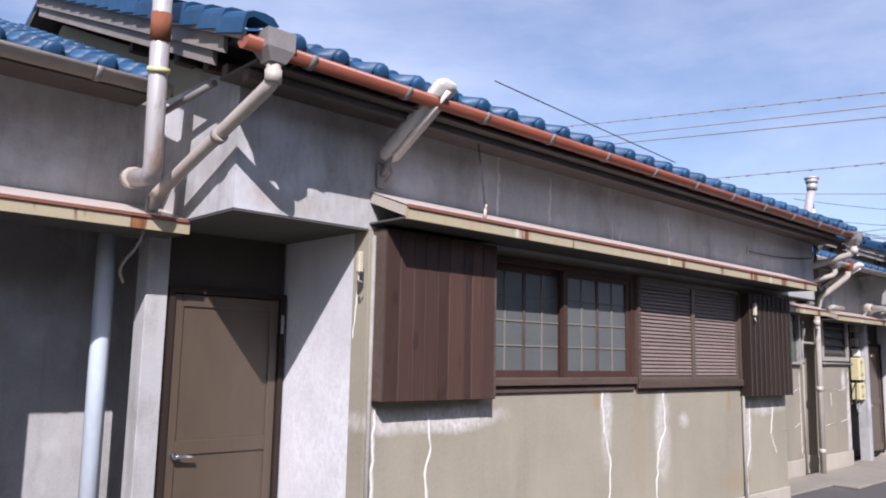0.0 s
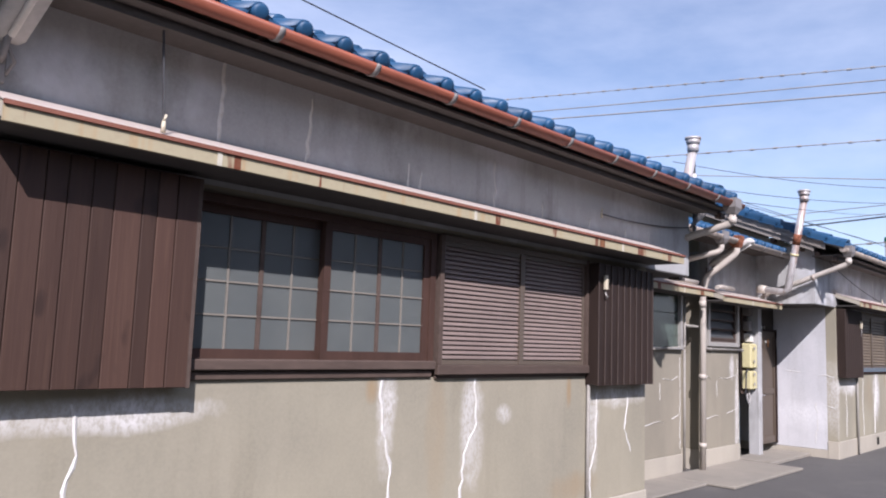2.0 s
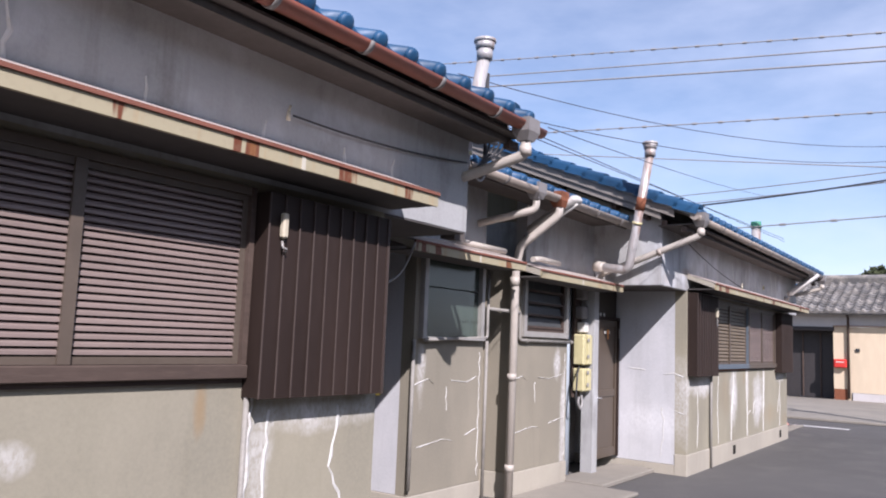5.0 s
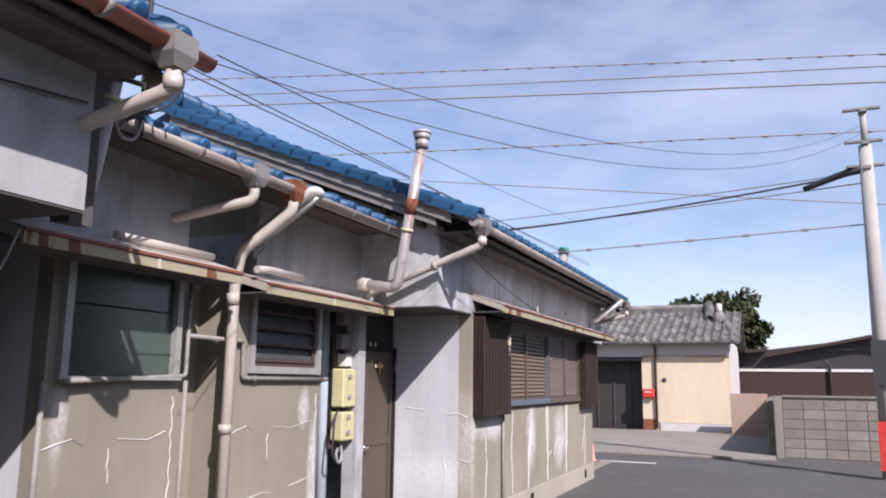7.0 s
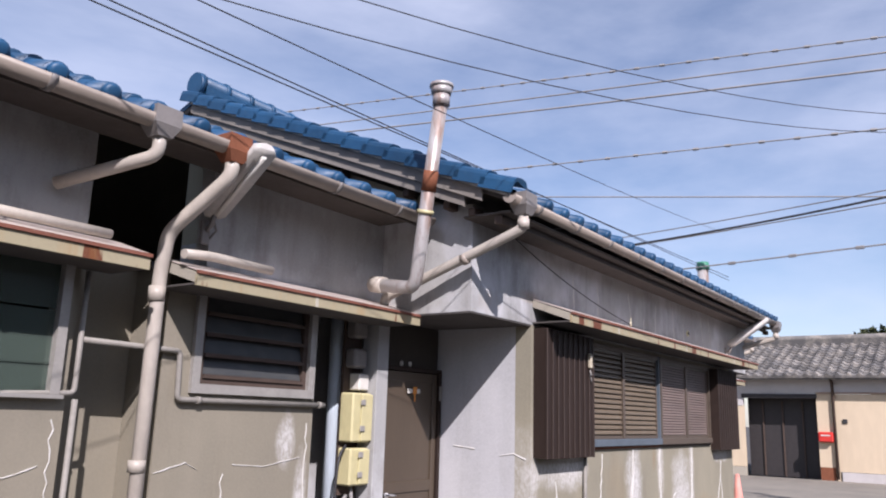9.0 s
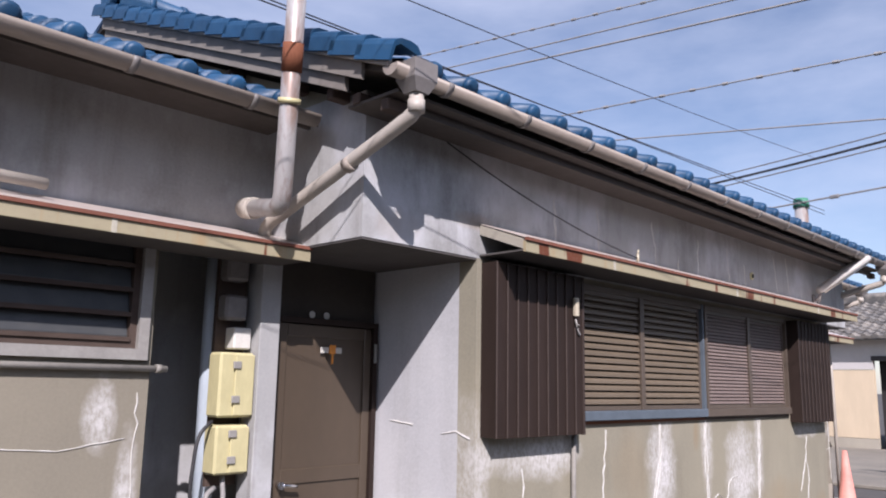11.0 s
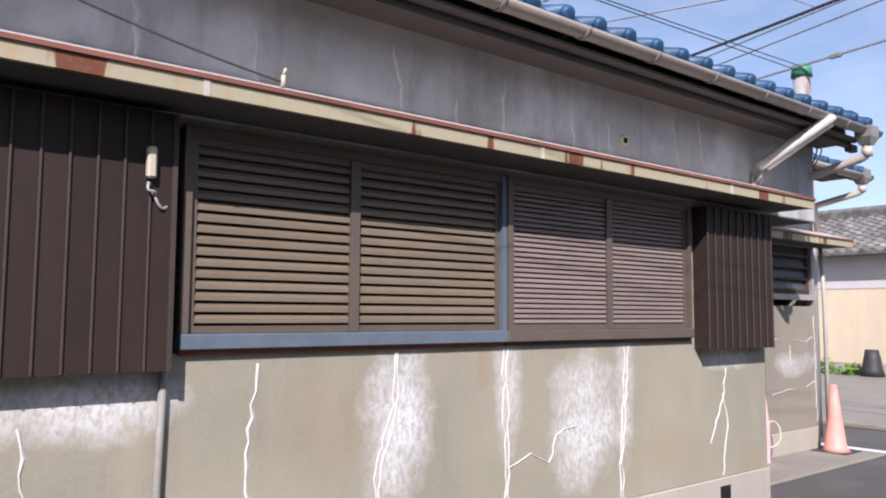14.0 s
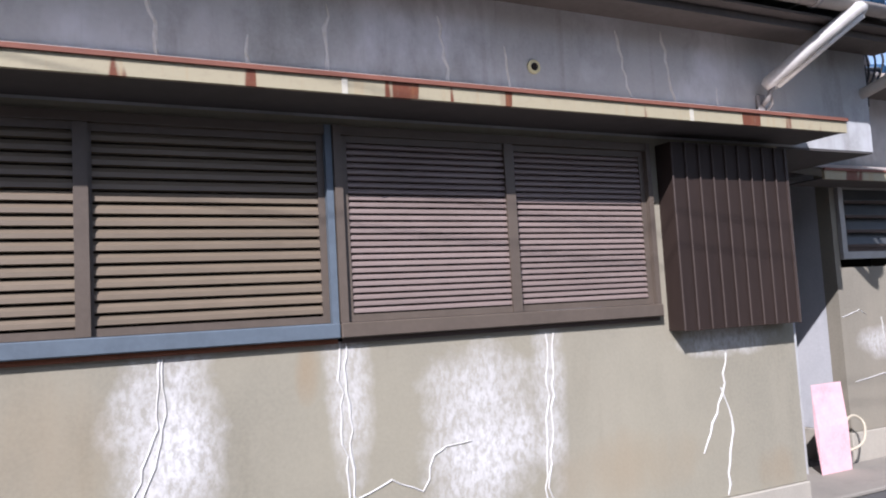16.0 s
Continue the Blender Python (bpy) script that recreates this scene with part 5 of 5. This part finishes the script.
# ---- overhead and house cables ----
def cable(a, b, drop, r, mat, label, group, beads=0):
    c = thing("power_cable", b, label, "cable", group)
    pts = sag(a, b, drop, 20)
    part("wire", tube(bmesh.new(), pts, r, 5), mat, c)
    if beads:
        bm = bmesh.new()
        va, vb = Vector(a), Vector(b)
        for i in range(1, beads):
            s = i / beads
            p = va.lerp(vb, s) - Vector((0, 0, drop * 4 * s * (1 - s)))
            d = (vb - va).normalized() * 0.06
            tube(bm, [p - d, p + d], r * 2.2, 5)
        tagged(part("spacer", bm, mat, c), kind="stuff")
    return c


GW = "overhead street cables"
def span(rise, z0, y0=-16.0, y1=40.0):
    return (25.5, y0, z0 + rise * y0), (25.5, y1, z0 + rise * y1)


for args, r, beads, lab in (((0.117, 9.16), 0.016, 90, "beaded overhead power cable"), ((0.102, 8.85), 0.020, 0, "black overhead power cable"), ((0.103, 8.49), 0.024, 0, "thick black overhead power cable"),
                            ((0.069, 7.32), 0.016, 80, "beaded overhead power cable"), ((0.143, 5.79), 0.015, 0, "thin grey overhead street cable")):
    a, b = span(*args)
    cable(a, b, 0.25, r, M_cable_grey, lab, GW, beads)
# lines to the pole
PT = (22.0, -0.82)
cable((23.6, 12.0, 4.9), (22.2, -0.8, 5.32), 0.25, 0.020, M_cable, "thick black telephone cable", GW)
cable((30.0, 22.0, 6.6), (22.1, -0.8, 5.3), 0.3, 0.012, M_cable_grey, "thin grey telephone cable", GW)
cable((29.5, 22.0, 6.2), (22.1, -0.8, 5.1), 0.3, 0.012, M_cable_grey, "thin grey telephone cable", GW)
cable((26.5, 40.0, 4.6), (22.1, -0.8, 4.35), 0.3, 0.014, M_cable_grey, "sagging grey overhead street cable", GW, 40)
for dy, zz in ((0.0, 6.0), (0.22, 6.15)):
    cable((9.5, 3.90, 3.28 + dy), (22.0, -0.8, zz), 0.72, 0.0035, M_cable, "thin service cable from the house eave", "service cables")
cable((9.45, 3.10, 2.97), (22.8, 4.55, 4.9), 0.06, 0.0035, M_cable, "twisted service cable from the gutter end", "service cables")
for dz in (0.0, 0.05):
    cable((9.6, 3.95, 3.27 + dz), (21.1, 3.95, 3.72 - dz), 0.0, 0.0045, M_cable, "thick service cable passing above the roof", "service cables")
cable((3.25, 3.05, 3.13), (5.4, 3.12, 3.05), 0.0, 0.004, M_cable, "twisted wire along the eave", "service cables")
cable((13.95, FB - 0.02, 2.84), (15.5, FB - 0.33, 2.33), 0.05, 0.005, M_cable, "black wire drooping to the canopy", "service cables")
cable((7.55, FA - 0.03, 2.62), (9.2, FA - 0.02, 2.72), 0.03, 0.006, M_cable, "black wire along the upper wall", "service cables")
cable((3.42, FA - 0.25, 2.93), (3.42, FA - 0.33, 2.40), 0.0, 0.006, M_cable, "thin wire hanging to the canopy", "service cables")
for x, y, z in ((3.42, FA - 0.33, 2.38), (15.5, FB - 0.33, 2.33), (7.5, FA - 0.05, 2.60)):
    k3 = bmesh.new()
    tube(k3, [(x, y, z - 0.02), (x, y, z + 0.03)], 0.012, 8, 0.009)
    tube(k3, [(x, y, z + 0.03), (x + 0.01, y, z + 0.06)], 0.007, 8)
    solo("cable_insulator", k3, M_fuse, "small white porcelain cable insulator", "insulator", "cable insulators")
# insulator rack beyond house a's eave, and the one past house b
def rack(x, y, z):
    r = thing("insulator_rack", (x, y, z), "black steel rack with porcelain insulators on the wall", "insulator rack", "insulator racks")
    st = bmesh.new()
    tube(st, [(x, y, z - 0.25), (x, y, z + 0.55)], 0.016, 6)
    tube(st, [(x - 0.25, y + 0.02, z + 0.25), (x + 0.2, y + 0.02, z + 0.25)], 0.014, 6)
    tube(st, [(x - 0.25, y + 0.02, z + 0.0), (x + 0.2, y + 0.02, z + 0.05)], 0.014, 6)
    part("rack_frame", st, M_cable, r)
    for dx, dz2 in ((-0.2, 0.25), (0.0, 0.3), (0.17, 0.25), (0.02, 0.05)):
        ib = bmesh.new()
        tube(ib, [(x + dx, y, z + dz2), (x + dx, y, z + dz2 + 0.04), (x + dx, y, z + dz2 + 0.1)], 0.035, 10, 0.022)
        part("insulator", ib, M_porcelain if dx < 0.1 else M_cable, r)
    for i in range(4):
        q = [(x - 0.2 + 0.1 * i, y - 0.02, z + 0.28), (x - 0.1 + 0.1 * i, y - 0.1, z + 0.1), (x + 0.05 * i, y - 0.04, z - 0.05), (x - 0.1, y, z - 0.2)]
        part("lead", tube(bmesh.new(), rounded(q, 0.08), 0.008, 5), M_cable, r)
    return r


rack(9.68, 3.75, 2.98)
rack(21.1, 3.95, 2.85)
pipe("cable", [(9.45, 3.72, 2.8), (9.5, 3.7, 2.66), (9.62, 3.72, 2.68), (9.66, 3.72, 2.8)], 0.008, M_cable_grey, "grey cable loop under the gutter", "cable", "house cables", 0.06)
pipe("cable", [(9.32, 4.1, 2.2), (9.30, 4.2, 1.95), (8.95, 4.2, 1.82), (8.62, 4.0, 1.85)], 0.009, M_cable_grey, "grey cable hanging in the recess", "cable", "house cables", 0.15)
# dark slanting strut between eave and wall of house a
solo("eave_strut", slab(bmesh.new(), 9.27, 9.40, 3.72, 2.95, 3.84, 2.96, 0.75), M_eave, "weathered board hanging below the roof corner", "board")

# ---- traffic cone ----
cx, cy = 22.27, 4.28
cone = thing("traffic_cone", (cx, cy, 0), "faded red traffic cone with black base on asphalt", "traffic cone")
part("cone_base", block(cx - 0.19, cx + 0.19, cy - 0.19, cy + 0.19, 0, 0.035, bevel=0.01), M_cable, cone)
cb = bmesh.new()
tube(cb, [(cx, cy, 0.035), (cx, cy, 0.07), (cx, cy, 0.38), (cx, cy, 0.70)], 0.145, 20, 0.03)
part("cone_body", cb, M_cone, cone)

# ---- the cream house across the street ----
def far_house():
    h = thing("tiled_house", (36, 6, 0), "cream and white stucco house with mottled grey tile roof", "house")
    X = 33.3
    w = bmesh.new()
    box(w, X, X + 0.15, 4.45, 4.95, 0.05, 2.45)
    box(w, X, X + 0.15, 2.2, 4.45, 0.30, 2.40)
    box(w, X, X + 0.15, 6.95, 16, 0.30, 2.05)
    part("wall", w, M_cream_wall, h)
    u = bmesh.new()
    box(u, X - 0.02, X + 0.15, 2.2, 4.95, 2.46, 2.95)
    box(u, X - 0.02, X + 0.15, 4.95, 6.95, 2.40, 2.95)
    box(u, X - 0.02, X + 0.15, 6.95, 16, 2.06, 2.95)
    box(u, X + 0.15, X + 6, 2.2, 2.35, 0.05, 2.95)
    part("wall", u, M_white_wall, h)
    part("footing", block(X - 0.03, X + 0.15, 2.2, 4.4, 0, 0.29), M_white_wall, h)
    part("footing", block(X - 0.03, X + 0.15, 6.95, 16, 0, 0.29), M_base, h)
    part("string_course", block(X - 0.05, X - 0.001, 2.2, 4.9, 2.405, 2.455), M_pink_wall, h)
    part("gate", block(X + 0.55, X + 0.6, 4.95, 6.95, 0.05, 2.3), M_darkdoor, h, "dark sliding gate in a deep porch")
    for yy in (5.4, 5.95, 6.5):
        part("gate_stile", block(X + 0.50, X + 0.55, yy, yy + 0.04, 0.05, 2.2), M_oldwood, h)
    part("gate_beam", block(X - 0.06, X + 0.3, 4.92, 6.98, 2.28, 2.40), M_darkdoor, h)
    part("downpipe", tube(bmesh.new(), [(X - 0.07, 4.5, 0.1), (X - 0.07, 4.5, 2.7), (X - 0.25, 4.52, 2.85)], 0.04, 8), M_oldwood, h)
    part("wall_base", block(X - 0.02, X - 0.001, 4.56, 4.94, 0.05, 0.4), M_rust, h)
    # roof
    ex, ez, rx, rz = X - 0.45, 2.86, X + 2.9, 4.05
    ang = math.atan2(rz - ez, rx - ex)
    deck = bmesh.new()
    for a, b, c, d in (((ex, ez), (rx, rz), 0, 0), ((rx, rz), (rx + (rx - ex), ez), 0, 0)):
        v = [deck.verts.new(p) for p in ((a[0], 1.9, a[1]), (b[0], 1.9, b[1]), (b[0], 16, b[1]), (a[0], 16, a[1]))]
        v2 = [deck.verts.new(p.co - Vector((0, 0, 0.07))) for p in v]
        deck.faces.new(v)
        deck.faces.new(v2[::-1])
        for i in range(4):
            deck.faces.new((v[i], v[(i + 1) % 4], v2[(i + 1) % 4], v2[i]))
    roof = part("roof", deck, M_greytile, h)
    verts, faces = [], []
    rows, cols = 13, 52
    L = math.hypot(rx - ex, rz - ez)
    for r in range(rows):
        for c in range(cols):
            base = len(verts)
            prof = ((0.0, 0.02), (0.06, 0.0), (0.13, 0.01), (0.17, 0.06), (0.22, 0.065), (0.265, 0.02))
            for s, lift in ((r * L / rows, 0.035), ((r + 1.12) * L / rows, 0.0)):
                for yy, zz in prof:
                    verts.append((ex - 0.04 + s * math.cos(ang) - (zz + lift) * math.sin(ang), 1.92 + c * 0.27 + yy, ez + s * math.sin(ang) + (zz + lift) * math.cos(ang)))
            faces += [(base + i, base + i + 1, base + 7 + i, base + 6 + i) for i in range(5)]
            for yy, zz in prof:
                verts.append((ex - 0.04 + r * L / rows * math.cos(ang), 1.92 + c * 0.27 + yy, ez + r * L / rows * math.sin(ang) - 0.03))
            faces += [(base + i + 1, base + i, base + 12 + i, base + 13 + i) for i in range(5)]
    me = bpy.data.meshes.new("roof_tiles")
    me.from_pydata(verts, [], faces)
    me.materials.append(M_greytile)
    ob = new("roof_tiles", me)
    ob.parent = roof
    tagged(ob, kind="stuff")
    rd = bmesh.new()
    box(rd, rx - 0.12, rx + 0.12, 3.0, 16, rz - 0.02, rz + 0.18)
    tube(rd, [(rx, 2.9, rz + 0.22), (rx, 16, rz + 0.22)], 0.11, 10)
    part("ridge", rd, M_greytile, h)
    hp = bmesh.new()
    tube(hp, [(rx, 3.0, rz + 0.28), (rx - 0.3, 2.95, rz + 0.05), (rx - 1.0, 2.9, rz - 0.35)], 0.17, 10)
    tube(hp, [(rx - 0.6, 2.75, rz - 0.15), (rx - 1.6, 2.3, rz - 0.55), (rx - 2.9, 1.95, ez + 0.1)], 0.14, 10)
    part("hip", hp, M_greytile, h)
    return h


far_house()
bx = thing("post_box", (33.3, 4.75, 1.05), "small red letter box on a cream wall", "letter box")
part("case", block(33.12, 33.3, 4.55, 4.93, 1.08, 1.36, bevel=0.03), M_red, bx)
part("slot", block(33.11, 33.12, 4.62, 4.86, 1.25, 1.28), M_white, bx)
solo("intercom", block(33.26, 33.3, 4.18, 4.30, 1.6, 1.72, bevel=0.01), M_cable, "small dark intercom box on a cream wall", "intercom")
dp = thing("ridge_vent", (35.2, 2.6, 3.7), "grey stone finial on the roof hip", "finial")
part("shaft", tube(bmesh.new(), [(34.9, 2.55, 3.3), (34.9, 2.55, 3.95)], 0.22, 8, 0.16), M_greytile, dp)
part("cap", tube(bmesh.new(), [(34.9, 2.55, 3.95), (34.9, 2.55, 4.12), (34.9, 2.55, 4.25)], 0.10, 8, 0.08), M_porcelain, dp)
solo("garden_wall", block(32.3, 32.45, 1.15, 2.19, 0, 1.27, bevel=0.01), M_pink_wall, "low brown rendered garden wall with plain top", "wall", kind="structure")
solo("garden_wall", block(25.45, 32.28, 0.95, 1.1, 0, 1.2, bevel=0.01), M_block, "low grey block garden wall beside a lane", "wall", kind="structure")
# plants by the cream wall
def shrub(x, y, z, r, n, mat, name, label, seed):
    rng = random.Random(seed)
    t = thing(name, (x, y, z), label, "plant", "plants by the wall")
    bm = bmesh.new()
    for i in range(n):
        c = Vector((rng.gauss(0, 1), rng.gauss(0, 1), abs(rng.gauss(0, 0.8)))).normalized() * r * rng.uniform(0.3, 1.0)
        d = Vector((rng.uniform(-1, 1), rng.uniform(-1, 1), rng.uniform(-0.2, 1))).normalized() * 0.09
        e = d.orthogonal().normalized() * 0.03
        p = Vector((x, y, z)) + c
        bm.faces.new([bm.verts.new(q) for q in (p - d, p + e, p + d, p - e)])
    tagged(part("foliage", bm, mat, t), kind="stuff")
    part("stem", tube(bmesh.new(), [(x, y, z), (x + 0.02, y, z + r * 0.7)], 0.015, 6), M_bark, t)


shrub(32.9, 9.4, 0.05, 0.4, 180, M_leaf_light, "low_plant", "bright green weeds growing by the wall foot", 3)
shrub(32.9, 8.7, 0.05, 0.3, 140, M_leaf_light, "low_plant", "bright green weeds growing by the wall foot", 4)
tk = thing("stone_urn", (32.8, 8.2, 0.05), "dark rounded garden stone by the wall", "garden stone")
part("body", tube(bmesh.new(), [(32.8, 8.2, 0.05), (32.8, 8.2, 0.2), (32.8, 8.2, 0.45), (32.8, 8.2, 0.65)], 0.26, 12, 0.14), M_darkdoor, tk)
# ---- dark brown building behind ----
br = thing("brown_building", (41, 0, 0), "long dark brown clad building with white band and low roof", "building")
part("wall", block(40.0, 46, -6.0, 3.4, 0, 2.05), M_brown_siding, br)
part("band", block(39.96, 46, -6.0, 3.4, 2.06, 2.16), M_white, br, "white band")
part("upper_wall", block(40.05, 46, -6.0, 3.4, 2.17, 2.9), M_darkdoor, br)
rb2 = bmesh.new()
for (ya, za), (yb, zb) in (((3.6, 2.75), (1.2, 2.95)), ((1.2, 2.72), (-2.4, 3.42)), ((-2.4, 3.42), (-6.2, 2.85))):
    v = [rb2.verts.new(p) for p in ((39.6, ya, za), (39.6, yb, zb), (46.4, yb, zb), (46.4, ya, za))]
    v2 = [rb2.verts.new(p.co - Vector((0, 0, 0.12))) for p in v]
    rb2.faces.new(v)
    rb2.faces.new(v2[::-1])
    for i in range(4):
        rb2.faces.new((v[i], v[(i + 1) % 4], v2[(i + 1) % 4], v2[i]))
part("roof", rb2, M_brown_siding, br)
gb2 = bmesh.new()
g1 = [gb2.verts.new(p) for p in ((40.02, 1.2, 2.9), (40.02, -2.4, 3.32), (40.02, -6, 2.9))]
gb2.faces.new(g1)
part("gable", gb2, M_darkdoor, br)
part("downpipe", tube(bmesh.new(), [(39.9, -1.0, 0.2), (39.9, -1.0, 2.3), (39.8, -0.8, 2.5)], 0.05, 8), M_cable, br)

# ---- trees ----
def tree(x, y, h, rx, rz, label, seed, n=16000):
    rng = random.Random(seed)
    t = thing("broadleaf_tree", (x, y, 0), label, "tree", "trees")
    tb = bmesh.new()
    tube(tb, [(x, y, 0), (x + 0.1, y, h * 0.3), (x, y + 0.1, h * 0.6)], 0.3, 9, 0.16)
    for i in range(7):
        a = i * 0.9
        tube(tb, [(x, y, h * (0.35 + 0.03 * i)), (x + rx * 0.35 * math.cos(a), y + rx * 0.35 * math.sin(a), h * 0.62), (x + rx * 0.7 * math.cos(a), y + rx * 0.7 * math.sin(a), h * 0.78)], 0.11, 6, 0.03)
    part("trunk", tb, M_bark, t)
    verts, faces = [], []
    clumps = []
    for i in range(110):
        u = Vector((rng.gauss(0, 1), rng.gauss(0, 1), rng.gauss(0, 1))).normalized() * rng.uniform(0.35, 0.95)
        clumps.append((Vector((x + u.x * rx, y + u.y * rx, h - rz + u.z * rz)), rng.uniform(0.35, 0.7)))
    for i in range(n):
        c, r = clumps[i % len(clumps)]
        p = c + Vector((rng.gauss(0, 1), rng.gauss(0, 1), rng.gauss(0, 0.8))).normalized() * r * rng.uniform(0.5, 1.0)
        d = Vector((rng.uniform(-1, 1), rng.uniform(-1, 1), rng.uniform(-1, 1))).normalized() * 0.15
        e = d.orthogonal().normalized() * 0.09
        b = len(verts)
        verts += [tuple(p - d), tuple(p + e), tuple(p + d), tuple(p - e)]
        faces.append((b, b + 1, b + 2, b + 3))
    me = bpy.data.meshes.new("crown")
    me.from_pydata(verts, [], faces)
    me.materials.append(M_leaf)
    ob = new("crown", me)
    ob.parent = t
    ob.matrix_parent_inverse = Matrix.Translation(-t.location)
    tagged(ob, kind="stuff")
    return t


tree(48, 3.7, 6.3, 2.6, 1.9, "dark green rounded evergreen tree behind the roofs", 5)

# ---- utility pole ----
pl = thing("utility_pole", (22.0, -0.82, 0), "grey concrete utility pole with cable fittings", "utility pole")
part("shaft", tube(bmesh.new(), [(22.0, -0.82, 0), (22.0, -0.82, 3.0), (22.0, -0.82, 5.75)], 0.135, 16, 0.11), M_pole, pl)
part("top_pipe", tube(bmesh.new(), [(22.0, -0.82, 5.75), (22.0, -0.82, 6.45)], 0.055, 10), M_pole, pl)
for zz in (5.3, 5.75, 6.35):
    part("pole_band", block(21.86, 22.14, -0.88, -0.76, zz, zz + 0.06), M_hopper, pl)
    part("cross_arm", block(21.95, 22.05, -1.1, -0.5, zz + 0.061, zz + 0.10), M_hopper, pl)
cl = bmesh.new()
tube(cl, [(22.0, -0.75, 5.35), (22.2, -0.35, 5.28), (22.3, 0.05, 5.16), (22.35, 0.2, 5.12)], 0.075, 8, 0.05)
part("cable_closure", cl, M_cable, pl, "black cable closure")
part("red_band", block(21.83, 21.85, -0.98, -0.66, 0.15, 0.95), M_red, pl, "red sign plate")
part("dark_plate", block(21.80, 21.85, -0.99, -0.65, 1.55, 2.3), M_cable, pl)

# ---- block wall across the street: single blocks ----
blk = thing("block_wall", (25.2, -2, 0), "grey concrete block wall with weathered joints", "wall", kind="structure")
part("joint_core", block(25.22, 25.32, -5.0, 0.78, 0, 1.27), M_base, blk)
part("end_pier", block(25.16, 25.38, 0.785, 0.94, 0, 1.30, bevel=0.008), M_conc, blk)
bb = block(0, 0.14, 0.006, 0.394, 0.005, 0.195, bevel=0.006)
BLOCK = mesh_of("concrete_block", bb, M_block)
for r in range(6):
    for c in range(14):
        piece("concrete_block", BLOCK, blk, (25.2 , 0.38 - c * 0.4, 0.02 + r * 0.2))
part("coping", block(25.17, 25.38, -5.0, 0.78, 1.272, 1.32, bevel=0.008), M_block, blk)

# ---- roof tiles, one by one ----
for parent, eave, at in pending_tiles:
    piece("eave_tile" if eave else "tile", EAVE_TILE if eave else TILE, parent, at)
